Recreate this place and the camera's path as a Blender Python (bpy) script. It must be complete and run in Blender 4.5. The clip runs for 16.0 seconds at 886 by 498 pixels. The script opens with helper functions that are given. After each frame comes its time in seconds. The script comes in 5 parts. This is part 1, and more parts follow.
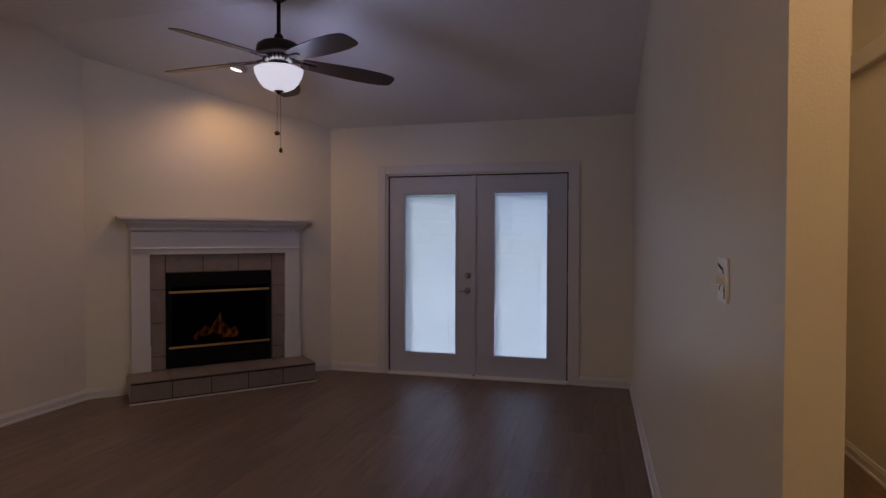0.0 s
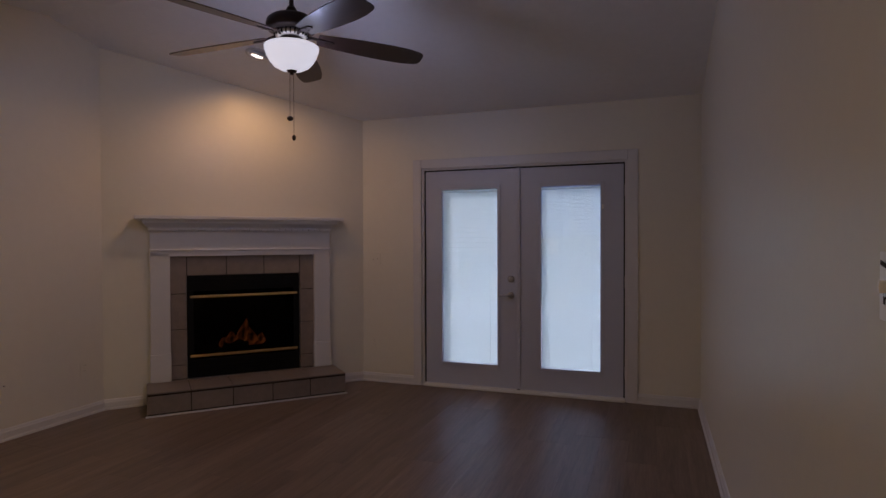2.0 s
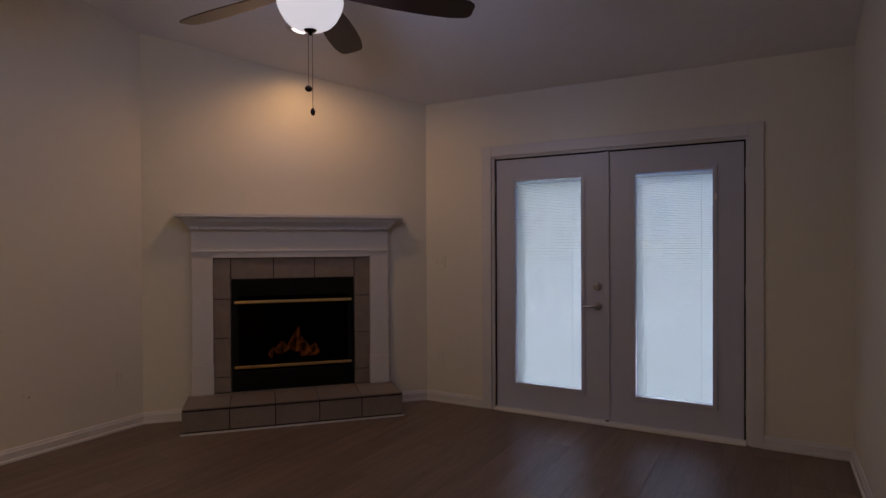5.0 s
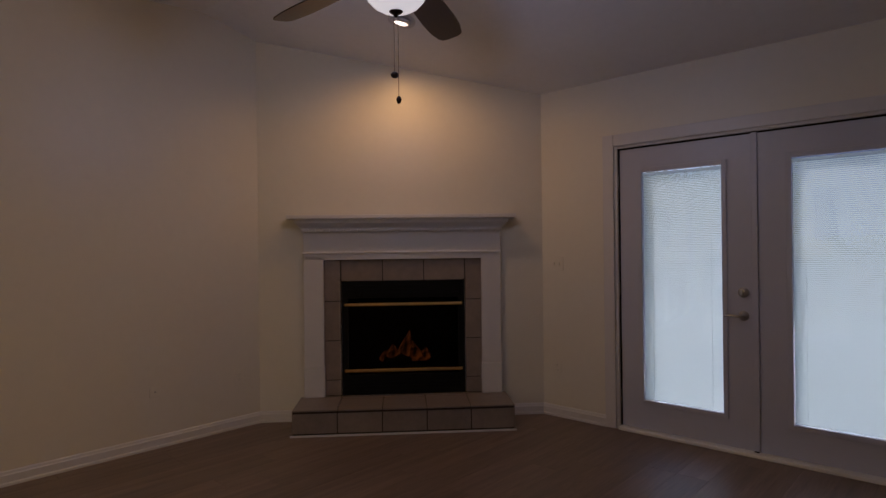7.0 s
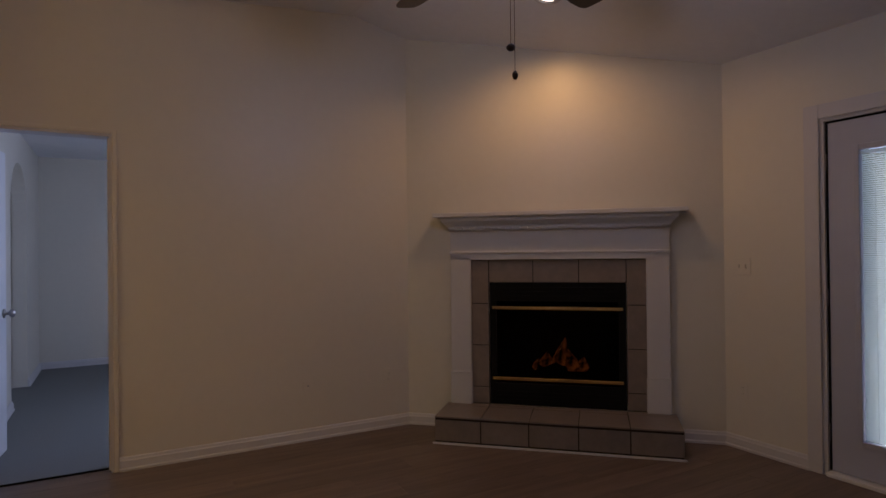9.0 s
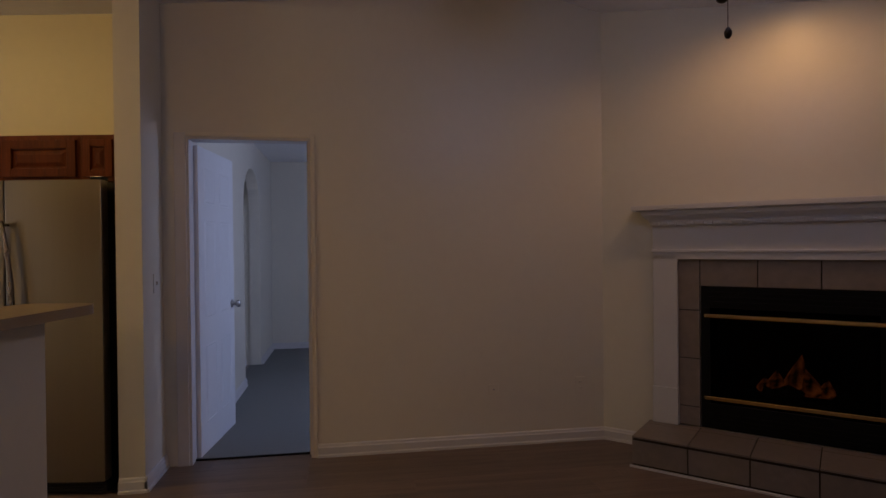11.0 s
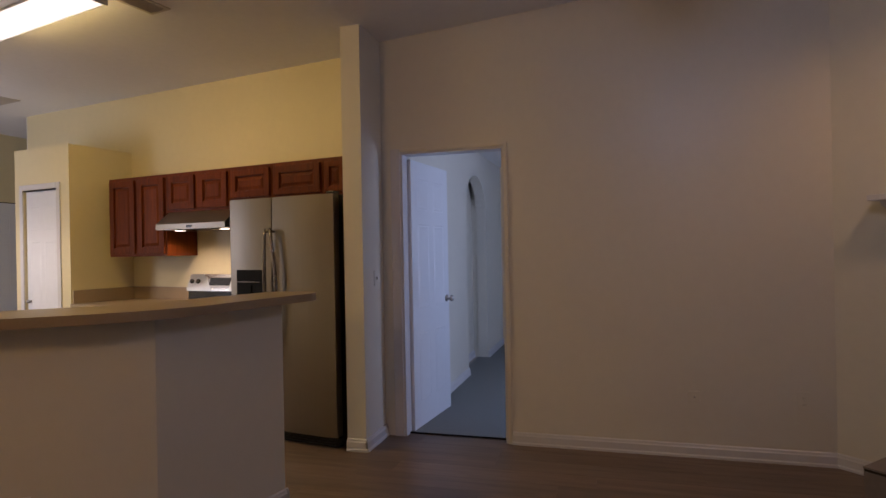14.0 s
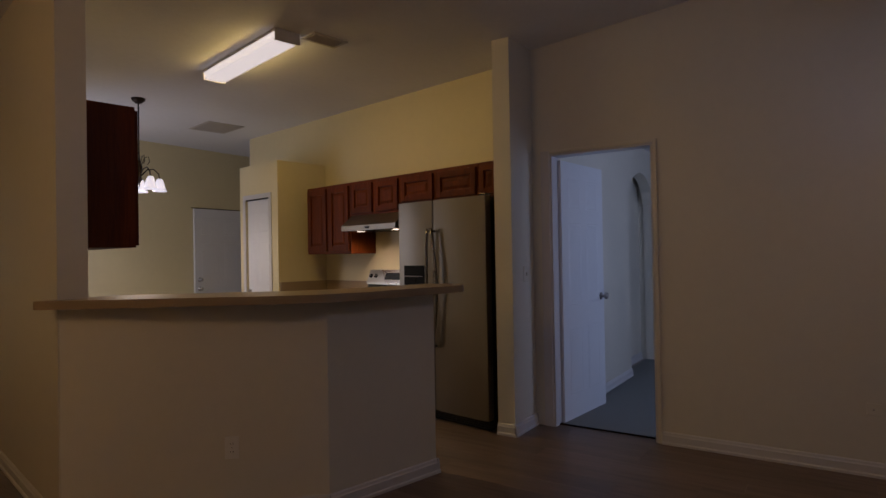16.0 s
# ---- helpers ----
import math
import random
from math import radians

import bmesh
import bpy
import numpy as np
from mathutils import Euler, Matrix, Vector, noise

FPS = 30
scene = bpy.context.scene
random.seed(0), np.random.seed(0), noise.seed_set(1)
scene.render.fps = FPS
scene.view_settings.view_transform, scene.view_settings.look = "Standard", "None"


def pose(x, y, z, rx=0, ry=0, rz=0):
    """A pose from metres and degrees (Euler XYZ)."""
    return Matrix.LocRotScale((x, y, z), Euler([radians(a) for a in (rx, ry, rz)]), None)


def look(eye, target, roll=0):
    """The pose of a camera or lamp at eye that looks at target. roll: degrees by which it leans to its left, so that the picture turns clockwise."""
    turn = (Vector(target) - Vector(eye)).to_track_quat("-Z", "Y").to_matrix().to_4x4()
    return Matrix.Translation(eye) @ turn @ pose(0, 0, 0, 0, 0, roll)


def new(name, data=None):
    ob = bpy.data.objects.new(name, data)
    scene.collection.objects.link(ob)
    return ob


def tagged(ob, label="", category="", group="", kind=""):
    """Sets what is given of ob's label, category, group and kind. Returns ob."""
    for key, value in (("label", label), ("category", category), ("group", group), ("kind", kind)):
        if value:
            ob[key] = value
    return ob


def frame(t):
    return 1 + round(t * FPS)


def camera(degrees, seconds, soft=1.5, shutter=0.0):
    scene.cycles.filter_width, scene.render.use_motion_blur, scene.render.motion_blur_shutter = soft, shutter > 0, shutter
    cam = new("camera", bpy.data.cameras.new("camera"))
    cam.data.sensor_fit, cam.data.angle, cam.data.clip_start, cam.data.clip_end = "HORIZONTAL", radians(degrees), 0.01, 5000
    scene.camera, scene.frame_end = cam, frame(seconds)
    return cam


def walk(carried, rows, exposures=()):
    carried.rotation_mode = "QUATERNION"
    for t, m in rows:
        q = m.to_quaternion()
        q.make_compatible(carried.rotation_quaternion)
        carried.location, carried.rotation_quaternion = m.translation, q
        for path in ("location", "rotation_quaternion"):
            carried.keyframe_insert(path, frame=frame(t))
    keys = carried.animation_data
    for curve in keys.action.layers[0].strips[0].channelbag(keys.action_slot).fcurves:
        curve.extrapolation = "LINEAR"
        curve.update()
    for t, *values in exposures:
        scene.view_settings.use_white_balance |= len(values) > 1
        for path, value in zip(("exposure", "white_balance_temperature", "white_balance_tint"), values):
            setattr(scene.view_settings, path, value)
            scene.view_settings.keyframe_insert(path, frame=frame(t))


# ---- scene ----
cam = camera(74.0, 16.0)
PATH = [
    (0, (0.333, 0.376, 1.428), (-0.174, 2.31, 1.387), 0.1),
    (0.5, (0.313, 0.546, 1.404), (-0.208, 2.477, 1.371), -0.0),
    (1, (0.309, 0.705, 1.384), (-0.259, 2.623, 1.356), -0.1),
    (1.5, (0.305, 0.802, 1.406), (-0.319, 2.702, 1.373), -0.1),
    (2, (0.286, 0.921, 1.396), (-0.386, 2.805, 1.365), -0.2),
    (2.5, (0.245, 1.055, 1.379), (-0.456, 2.928, 1.352), -0.2),
    (3, (0.227, 1.169, 1.377), (-0.499, 3.032, 1.353), -0.2),
    (3.5, (0.252, 1.307, 1.383), (-0.517, 3.153, 1.355), -0.3),
    (4, (0.235, 1.474, 1.359), (-0.607, 3.288, 1.34), -0.3),
    (6.5, (0.204, 2.018, 1.371), (-1.022, 3.598, 1.353), -0.6),
    (7, (0.189, 2.114, 1.337), (-1.161, 3.59, 1.337), -0.7),
    (7.5, (0.218, 2.257, 1.301), (-1.285, 3.576, 1.321), -0.6),
    (8, (0.24, 2.383, 1.309), (-1.385, 3.549, 1.323), -0.7),
    (8.2, (0.226, 2.418, 1.312), (-1.427, 3.544, 1.323), -0.7),
    (10.5, (-0.05, 2.759, 1.341), (-1.979, 3.288, 1.343), -0.5),
    (11, (-0.093, 2.782, 1.374), (-2.068, 3.097, 1.358), -0.6),
    (11.5, (-0.089, 2.858, 1.351), (-2.084, 3.0, 1.346), -0.6),
    (12, (-0.062, 2.89, 1.339), (-2.061, 2.925, 1.337), -0.7),
    (12.5, (-0.021, 2.939, 1.339), (-2.02, 2.863, 1.336), -0.7),
    (13, (0.026, 3.022, 1.354), (-1.963, 2.807, 1.349), -0.9),
    (13.5, (0.066, 3.118, 1.354), (-1.901, 2.756, 1.353), -1.0),
    (14, (0.057, 3.235, 1.353), (-1.868, 2.691, 1.355), -1.1),
    (14.5, (0.086, 3.336, 1.323), (-1.767, 2.584, 1.333), -1.1),
    (15, (0.12, 3.412, 1.308), (-1.657, 2.494, 1.329), -1.1),
    (15.5, (0.152, 3.474, 1.316), (-1.562, 2.442, 1.336), -1.1),
    (16, (0.192, 3.565, 1.317), (-1.474, 2.459, 1.336), -1.0),
]
EXPOSURES = [(0, -0.03, 5550, 34), (4, -0.06, 5700, 32), (8, -0.16, 5900, 31), (10.5, -0.14, 5900, 31), (11, -0.44, 5900, 33), (11.5, -0.53, 5900, 33), (12, -0.35, 5850, 33), (12.5, -0.14, 5800, 33), (13, 0.0, 5800, 32), (14, 0.06, 5800, 30), (15, -0.29, 5800, 29), (16, -0.86, 5800, 29)]
walk(cam, [(t, look(eye, target, roll)) for t, eye, target, roll in PATH], exposures=EXPOSURES)

# ---------------------------------------------------------------- light
# the kitchen stands at a slight angle to the living room, turned about the corner of its cabinets
KITCHEN = pose(-3.85, 1.38, 0, 0, 0, -9.5) @ pose(3.85, -1.38, 0)
world = bpy.data.worlds.new("sky")
world.use_nodes = True
scene.world = world
wn = world.node_tree
sky = wn.nodes.new("ShaderNodeTexSky")
sky.sky_type = 'NISHITA'
sky.sun_disc = False
sky.sun_elevation, sky.sun_rotation = radians(45), radians(290)
wn.links.new(sky.outputs[0], wn.nodes["Background"].inputs[0])
wn.nodes["Background"].inputs[1].default_value = 0.15


def lamp(name, kind, m, watts, colour, size=0.1, size_y=None, spot=None, blend=0.6):
    data = bpy.data.lights.new(name, kind)
    data.energy, data.color = watts, colour
    if kind == 'AREA':
        data.size = size
        if size_y:
            data.shape, data.size_y = 'RECTANGLE', size_y
    elif kind == 'SUN':
        data.angle = size
    else:
        data.shadow_soft_size = size
    if spot:
        data.spot_size, data.spot_blend = radians(spot), blend
    ob = new(name, data)
    ob.matrix_world = m
    return ob


SUN_DIR = Vector((math.sin(radians(290)) * math.cos(radians(45)), math.cos(radians(290)) * math.cos(radians(45)), math.sin(radians(45))))
lamp("sun", 'SUN', look(SUN_DIR * 20, (0, 0, 0)), 5.0, (1.0, 0.95, 0.88), size=radians(0.5))
FAN = (-1.735, 3.925)
SPOT = Vector((-2.70, 4.885, 2.895))
lamp("fan_bulb_light", 'POINT', pose(FAN[0], FAN[1], 2.48), 11.5, (0.74, 0.81, 1.0), size=0.12)
lamp("ceiling_spot_light", 'SPOT', look(SPOT + Vector((-0.03, 0.03, -0.075)), (-2.95, 5.15, 0.0)), 20.0, (1.0, 0.57, 0.17), size=0.045, spot=162, blend=0.7)
for k in (-0.34, 0.0, 0.34):
    lamp("kitchen_tube_light", 'POINT', pose(-2.737 + 0.22 * k, -0.15 + 0.98 * k, 2.845), 6.8, (1.0, 0.69, 0.16), size=0.012)
lamp("kitchen_tube_light", 'AREA', pose(-2.737, -0.15, 2.795, 0, 0, -12.5), 13.0, (1.0, 0.69, 0.16), size=0.15, size_y=1.0)
lamp("hood_bulb_light", 'SPOT', KITCHEN @ pose(-3.84, -0.24, 1.54), 8.0, (1.0, 0.76, 0.48), size=0.025, spot=150)
lamp("hood_bulb_light", 'SPOT', KITCHEN @ pose(-3.84, 0.30, 1.54), 8.0, (1.0, 0.76, 0.48), size=0.025, spot=150)
lamp("foyer_light", 'POINT', pose(1.3, 1.2, 2.6), 42.0, (1.0, 0.60, 0.20), size=0.12)
lamp("hall_light", 'POINT', pose(1.35, 3.0, 3.45), 15.0, (1.0, 0.64, 0.24), size=0.12)
lamp("nook_light", 'SPOT', pose(-2.93, -2.03, 1.97), 36.0, (1.0, 0.84, 0.56), size=0.14, spot=168, blend=0.5)
# unseen lamp added to brighten the nook's back wall; no window is built
lamp("nook_fill_light", 'AREA', look((-1.75, -3.0, 1.45), (-4.2, -3.7, 1.35)), 24.0, (0.90, 0.95, 0.98), size=1.0, size_y=1.2)
lamp("bedroom_window_light", 'AREA', look((-5.05, 4.70, 1.48), (-5.05, 1.0, 1.48)), 23.0, (0.58, 0.75, 1.0), size=1.5, size_y=1.3)

# ---------------------------------------------------------------- materials


def material(name, colour, rough=0.6, metal=0.0, grain=0.06, scale=18.0, bump=0.05, bump_scale=220.0, spec=0.5, stain=0.05,
             stain_scale=1.3, stretch=(1, 1, 1), random=0.0, island=0.0, emit=None, coat=0.0):
    """A paint or plain surface: two scales of variation in colour, and a fine relief."""
    m = bpy.data.materials.new(name)
    m.use_nodes = True
    n, l = m.node_tree.nodes, m.node_tree.links
    b = n["Principled BSDF"]
    co = n.new("ShaderNodeTexCoord")
    mp = n.new("ShaderNodeMapping")
    mp.inputs["Scale"].default_value = stretch
    l.new(co.outputs["Object"], mp.inputs[0])
    fine, broad, relief = (n.new("ShaderNodeTexNoise") for _ in range(3))
    for tex, s, d in ((fine, scale, 6), (broad, stain_scale, 3), (relief, bump_scale, 2)):
        tex.inputs["Scale"].default_value, tex.inputs["Detail"].default_value = s, d
        l.new(mp.outputs[0], tex.inputs["Vector"])
    add = n.new("ShaderNodeMath")
    add.operation = 'MULTIPLY_ADD'
    add.inputs[1].default_value, add.inputs[2].default_value = grain * 2, 1 - grain - stain
    l.new(fine.outputs[0], add.inputs[0])
    add2 = n.new("ShaderNodeMath")
    add2.operation = 'MULTIPLY_ADD'
    add2.inputs[1].default_value = stain * 2
    l.new(broad.outputs[0], add2.inputs[0])
    l.new(add.outputs[0], add2.inputs[2])
    value = add2
    if random or island:
        src = n.new("ShaderNodeObjectInfo").outputs["Random"] if random else n.new("ShaderNodeNewGeometry").outputs["Random Per Island"]
        amount = random or island
        add3 = n.new("ShaderNodeMath")
        add3.operation = 'MULTIPLY_ADD'
        add3.inputs[1].default_value = amount * 2
        l.new(src, add3.inputs[0])
        sub = n.new("ShaderNodeMath")
        sub.operation = 'SUBTRACT'
        sub.inputs[1].default_value = amount
        l.new(add2.outputs[0], sub.inputs[0])
        l.new(sub.outputs[0], add3.inputs[2])
        value = add3
    mix = n.new("ShaderNodeVectorMath")
    mix.operation = 'SCALE'
    mix.inputs[0].default_value = colour
    l.new(value.outputs[0], mix.inputs["Scale"])
    l.new(mix.outputs[0], b.inputs["Base Color"])
    rr = n.new("ShaderNodeMapRange")
    rr.inputs["To Min"].default_value, rr.inputs["To Max"].default_value = max(0.02, rough - 0.08), min(1, rough + 0.08)
    l.new(broad.outputs[0], rr.inputs[0])
    l.new(rr.outputs[0], b.inputs["Roughness"])
    b.inputs["Metallic"].default_value = metal
    b.inputs["Specular IOR Level"].default_value = spec
    b.inputs["Coat Weight"].default_value = coat
    if bump:
        bp = n.new("ShaderNodeBump")
        bp.inputs["Strength"].default_value, bp.inputs["Distance"].default_value = bump, 0.004
        l.new(relief.outputs[0], bp.inputs["Height"])
        l.new(bp.outputs[0], b.inputs["Normal"])
    if emit:
        b.inputs["Emission Color"].default_value, b.inputs["Emission Strength"].default_value = (*emit[0], 1), emit[1]
    return m


def wood(name, dark, light, rough=0.4, along='Y', scale=1.0, random=0.0, coat=0.0, bump=0.15, spec=0.5):
    """Wood grain that runs along one axis of the object, with darker streaks and pores."""
    m = bpy.data.materials.new(name)
    m.use_nodes = True
    n, l = m.node_tree.nodes, m.node_tree.links
    b = n["Principled BSDF"]
    co, mp = n.new("ShaderNodeTexCoord"), n.new("ShaderNodeMapping")
    s = [14.0 * scale] * 3
    s['XYZ'.index(along)] = 0.9 * scale
    mp.inputs["Scale"].default_value = s
    l.new(co.outputs["Object"], mp.inputs[0])
    info = n.new("ShaderNodeObjectInfo")
    off = n.new("ShaderNodeMath")
    off.operation = 'MULTIPLY'
    off.inputs[1].default_value = 37.0 if random else 0.0
    l.new(info.outputs["Random"], off.inputs[0])
    tex, pore, wide = n.new("ShaderNodeTexNoise"), n.new("ShaderNodeTexNoise"), n.new("ShaderNodeTexNoise")
    for t, sc, d in ((tex, 1.3, 5), (pore, 7.0, 4), (wide, 0.35, 2)):
        t.noise_dimensions = '4D'
        t.inputs["Scale"].default_value, t.inputs["Detail"].default_value = sc, d
        t.inputs["Distortion"].default_value = 0.6
        l.new(mp.outputs[0], t.inputs["Vector"])
        l.new(off.outputs[0], t.inputs["W"])
    ramp = n.new("ShaderNodeValToRGB")
    ramp.color_ramp.elements[0].position, ramp.color_ramp.elements[0].color = 0.3, (*dark, 1)
    ramp.color_ramp.elements[1].position, ramp.color_ramp.elements[1].color = 0.7, (*light, 1)
    mixv = n.new("ShaderNodeMath")
    mixv.operation = 'MULTIPLY_ADD'
    mixv.inputs[1].default_value = 0.45
    l.new(pore.outputs[0], mixv.inputs[0])
    half = n.new("ShaderNodeMath")
    half.operation = 'MULTIPLY'
    half.inputs[1].default_value = 0.55
    l.new(tex.outputs[0], half.inputs[0])
    l.new(half.outputs[0], mixv.inputs[2])
    l.new(mixv.outputs[0], ramp.inputs[0])
    tone = n.new("ShaderNodeMath")
    tone.operation = 'MULTIPLY_ADD'
    tone.inputs[1].default_value, tone.inputs[2].default_value = random * 2, 1 - random
    l.new(info.outputs["Random"], tone.inputs[0])
    sc = n.new("ShaderNodeVectorMath")
    sc.operation = 'SCALE'
    l.new(ramp.outputs[0], sc.inputs[0])
    l.new(tone.outputs[0], sc.inputs["Scale"])
    l.new(sc.outputs[0], b.inputs["Base Color"])
    rr = n.new("ShaderNodeMapRange")
    rr.inputs["To Min"].default_value, rr.inputs["To Max"].default_value = rough - 0.07, rough + 0.1
    l.new(wide.outputs[0], rr.inputs[0])
    l.new(rr.outputs[0], b.inputs["Roughness"])
    b.inputs["Coat Weight"].default_value = coat
    b.inputs["Specular IOR Level"].default_value = spec
    bp = n.new("ShaderNodeBump")
    bp.inputs["Strength"].default_value, bp.inputs["Distance"].default_value = bump, 0.002
    l.new(pore.outputs[0], bp.inputs["Height"])
    l.new(bp.outputs[0], b.inputs["Normal"])
    return m


def glow(name, colour, strength):
    m = bpy.data.materials.new(name)
    m.use_nodes = True
    b = m.node_tree.nodes["Principled BSDF"]
    b.inputs["Base Color"].default_value = (0.8, 0.8, 0.78, 1)
    b.inputs["Roughness"].default_value = 0.3
    b.inputs["Emission Color"].default_value, b.inputs["Emission Strength"].default_value = (*colour, 1), strength
    return m


def clear(name, tint=(1, 1, 1), rough=0.0):
    m = bpy.data.materials.new(name)
    m.use_nodes = True
    b = m.node_tree.nodes["Principled BSDF"]
    b.inputs["Base Color"].default_value = (*tint, 1)
    b.inputs["Transmission Weight"].default_value, b.inputs["Roughness"].default_value, b.inputs["IOR"].default_value = 1.0, rough, 1.45
    return m


PAINT = material("wall_paint", (0.67, 0.637, 0.555), 0.38, grain=0.03, stain=0.04, bump=0.12, bump_scale=160, spec=0.5)
CEIL = material("ceiling_paint", (0.80, 0.80, 0.81), 0.85, grain=0.04, stain=0.04, bump=0.5, bump_scale=90, spec=0.2)
KPAINT = material("kitchen_wall_paint", (0.68, 0.60, 0.37), 0.45, grain=0.03, stain=0.04, bump=0.12, bump_scale=160, spec=0.35)
TRIM = material("trim_paint", (0.59, 0.58, 0.59), 0.35, grain=0.03, stain=0.03, bump=0.04)
GREYP = material("grey_door_paint", (0.45, 0.47, 0.57), 0.35, grain=0.03, stain=0.03, bump=0.05)
DOORP = material("door_paint", (0.72, 0.73, 0.76), 0.32, grain=0.03, stain=0.03, bump=0.05)
SUB = material("subfloor", (0.05, 0.04, 0.035), 0.8)
PLANK = wood("vinyl_plank", (0.100, 0.066, 0.049), (0.213, 0.152, 0.113), 0.40, 'Y', 1.0, random=0.12, bump=0.1, spec=0.5)
CARPET = material("carpet", (0.215, 0.22, 0.215), 0.95, grain=0.25, scale=240, bump=0.9, bump_scale=380, spec=0.1)
TILE = material("ceramic_tile", (0.215, 0.175, 0.15), 0.38, grain=0.16, scale=26, stain=0.2, stain_scale=9, bump=0.08, bump_scale=60, random=0.07)
GROUT = material("dark_grout", (0.026, 0.018, 0.016), 0.9, grain=0.2)
BLACK = material("black_metal", (0.004, 0.004, 0.004), 0.5, bump=0.05, spec=0.15)
SOOT = material("soot", (0.004, 0.004, 0.004), 0.9, spec=0.1)
BRASS = material("brass", (0.72, 0.52, 0.22), 0.22, metal=1.0, bump=0.02)
NICKEL = material("satin_nickel", (0.42, 0.41, 0.40), 0.32, metal=1.0, bump=0.03)
STEEL = material("stainless_steel", (0.275, 0.24, 0.19), 0.32, metal=1.0, grain=0.04, scale=40, stretch=(1, 1, 0.03), bump=0.03, bump_scale=120)
BRONZE = material("dark_bronze", (0.035, 0.024, 0.020), 0.38, metal=0.7, bump=0.04)
BLADE = wood("walnut_blade", (0.011, 0.006, 0.005), (0.030, 0.014, 0.010), 0.34, 'X', 1.6, coat=0.2)
CHERRY = wood("cherry_cabinet", (0.060, 0.010, 0.001), (0.155, 0.034, 0.002), 0.44, 'Z', 1.4, random=0.12, coat=0.0, spec=0.14)
LAMIN = material("laminate", (0.31, 0.23, 0.145), 0.32, grain=0.16, scale=140, stain=0.05, bump=0.03)
PLASTIC = material("white_plastic", (0.74, 0.73, 0.70), 0.35, bump=0.02)
WHITEP = material("bright_white_plastic", (0.86, 0.86, 0.88), 0.3, bump=0.02)
VENT = material("grey_vent_paint", (0.50, 0.47, 0.43), 0.5)
VENT_DARK = material("vent_duct", (0.10, 0.09, 0.08), 0.8)
IVORY = material("painted_plate", (0.62, 0.58, 0.49), 0.4, bump=0.02)
DARKP = material("dark_plastic", (0.012, 0.012, 0.013), 0.22, bump=0.02)
BOWL = glow("frosted_bowl", (1.0, 1.0, 0.86), 0.6)
TUBE = glow("tube_diffuser", (1.0, 0.92, 0.74), 1.15)
BULB = glow("warm_bulb", (1.0, 0.82, 0.55), 3.0)
SHADEG = glow("glass_shade", (1.0, 0.97, 0.92), 1.1)
GLASS = clear("window_glass")
SLAT = material("blind_slat", (0.80, 0.81, 0.82), 0.5, bump=0.0, grain=0.02)
sl = SLAT.node_tree
thin, both = sl.nodes.new("ShaderNodeBsdfTranslucent"), sl.nodes.new("ShaderNodeMixShader")
thin.inputs[0].default_value = (0.88, 0.97, 0.96, 1)
both.inputs[0].default_value = 0.88
sl.links.new(sl.nodes["Principled BSDF"].outputs[0], both.inputs[1])
sl.links.new(thin.outputs[0], both.inputs[2])
sl.links.new(both.outputs[0], sl.nodes["Material Output"].inputs[0])
CONCRETE = material("patio_concrete", (0.68, 0.67, 0.63), 0.9, grain=0.12, scale=30, bump=0.3, bump_scale=120)
SIDING = material("blue_grey_siding", (0.34, 0.42, 0.68), 0.7, grain=0.05, stain=0.05, random=0.04)
ROOF = material("shingle_roof", (0.16, 0.17, 0.20), 0.9, grain=0.3, scale=40)
BARK = material("bark", (0.10, 0.07, 0.05), 0.9, grain=0.3)
LAWN = material("lawn_grass", (0.15, 0.21, 0.09), 0.95, grain=0.35, scale=60, bump=0.9, bump_scale=60)
LEAF = material("hedge_leaf", (0.15, 0.21, 0.13), 0.6, grain=0.15, scale=12, island=0.15)
BRIGHT = material("bright_steel", (0.62, 0.60, 0.56), 0.3, metal=1.0, grain=0.03, bump=0.02)
HANDLE = material("dark_handle_metal", (0.22, 0.20, 0.18), 0.3, metal=1.0, bump=0.03)
CHAIN = material("chain_metal", (0.16, 0.13, 0.11), 0.35, metal=0.8)
FLAME = glow("gas_flame", (1.0, 0.24, 0.035), 0.3)
FLAME.node_tree.nodes["Principled BSDF"].inputs["Base Color"].default_value = (0.02, 0.008, 0.004, 1)
fl = FLAME.node_tree
flick, band = fl.nodes.new("ShaderNodeTexNoise"), fl.nodes.new("ShaderNodeMapRange")
flick.inputs["Scale"].default_value, flick.inputs["Detail"].default_value = 2.6, 2.0
band.inputs["From Min"].default_value, band.inputs["From Max"].default_value, band.inputs["To Max"].default_value = 0.34, 0.70, 0.42
fl.links.new(flick.outputs[0], band.inputs[0])
fl.links.new(band.outputs[0], fl.nodes["Principled BSDF"].inputs["Emission Strength"])
LOG = material("ceramic_log", (0.03, 0.018, 0.012), 0.9, grain=0.4, scale=30, bump=0.8, bump_scale=60)

# ---------------------------------------------------------------- mesh helpers


def mesh_of(name, bm, mat, smooth=False):
    bmesh.ops.recalc_face_normals(bm, faces=bm.faces)
    me = bpy.data.meshes.new(name)
    bm.to_mesh(me)
    bm.free()
    me.materials.append(mat)
    if smooth:
        me.polygons.foreach_set("use_smooth", [True] * len(me.polygons))
    return me


def part(name, bm, mat, parent=None, label="", smooth=False):
    ob = new(name, mesh_of(name, bm, mat, smooth))
    if parent:
        ob.parent = parent
    return tagged(ob, label)


def thing(name, m, label, category, group="", kind=""):
    ob = new(name)
    ob.empty_display_size = 0.1
    ob.matrix_world = m
    return tagged(ob, label, category, group, kind)


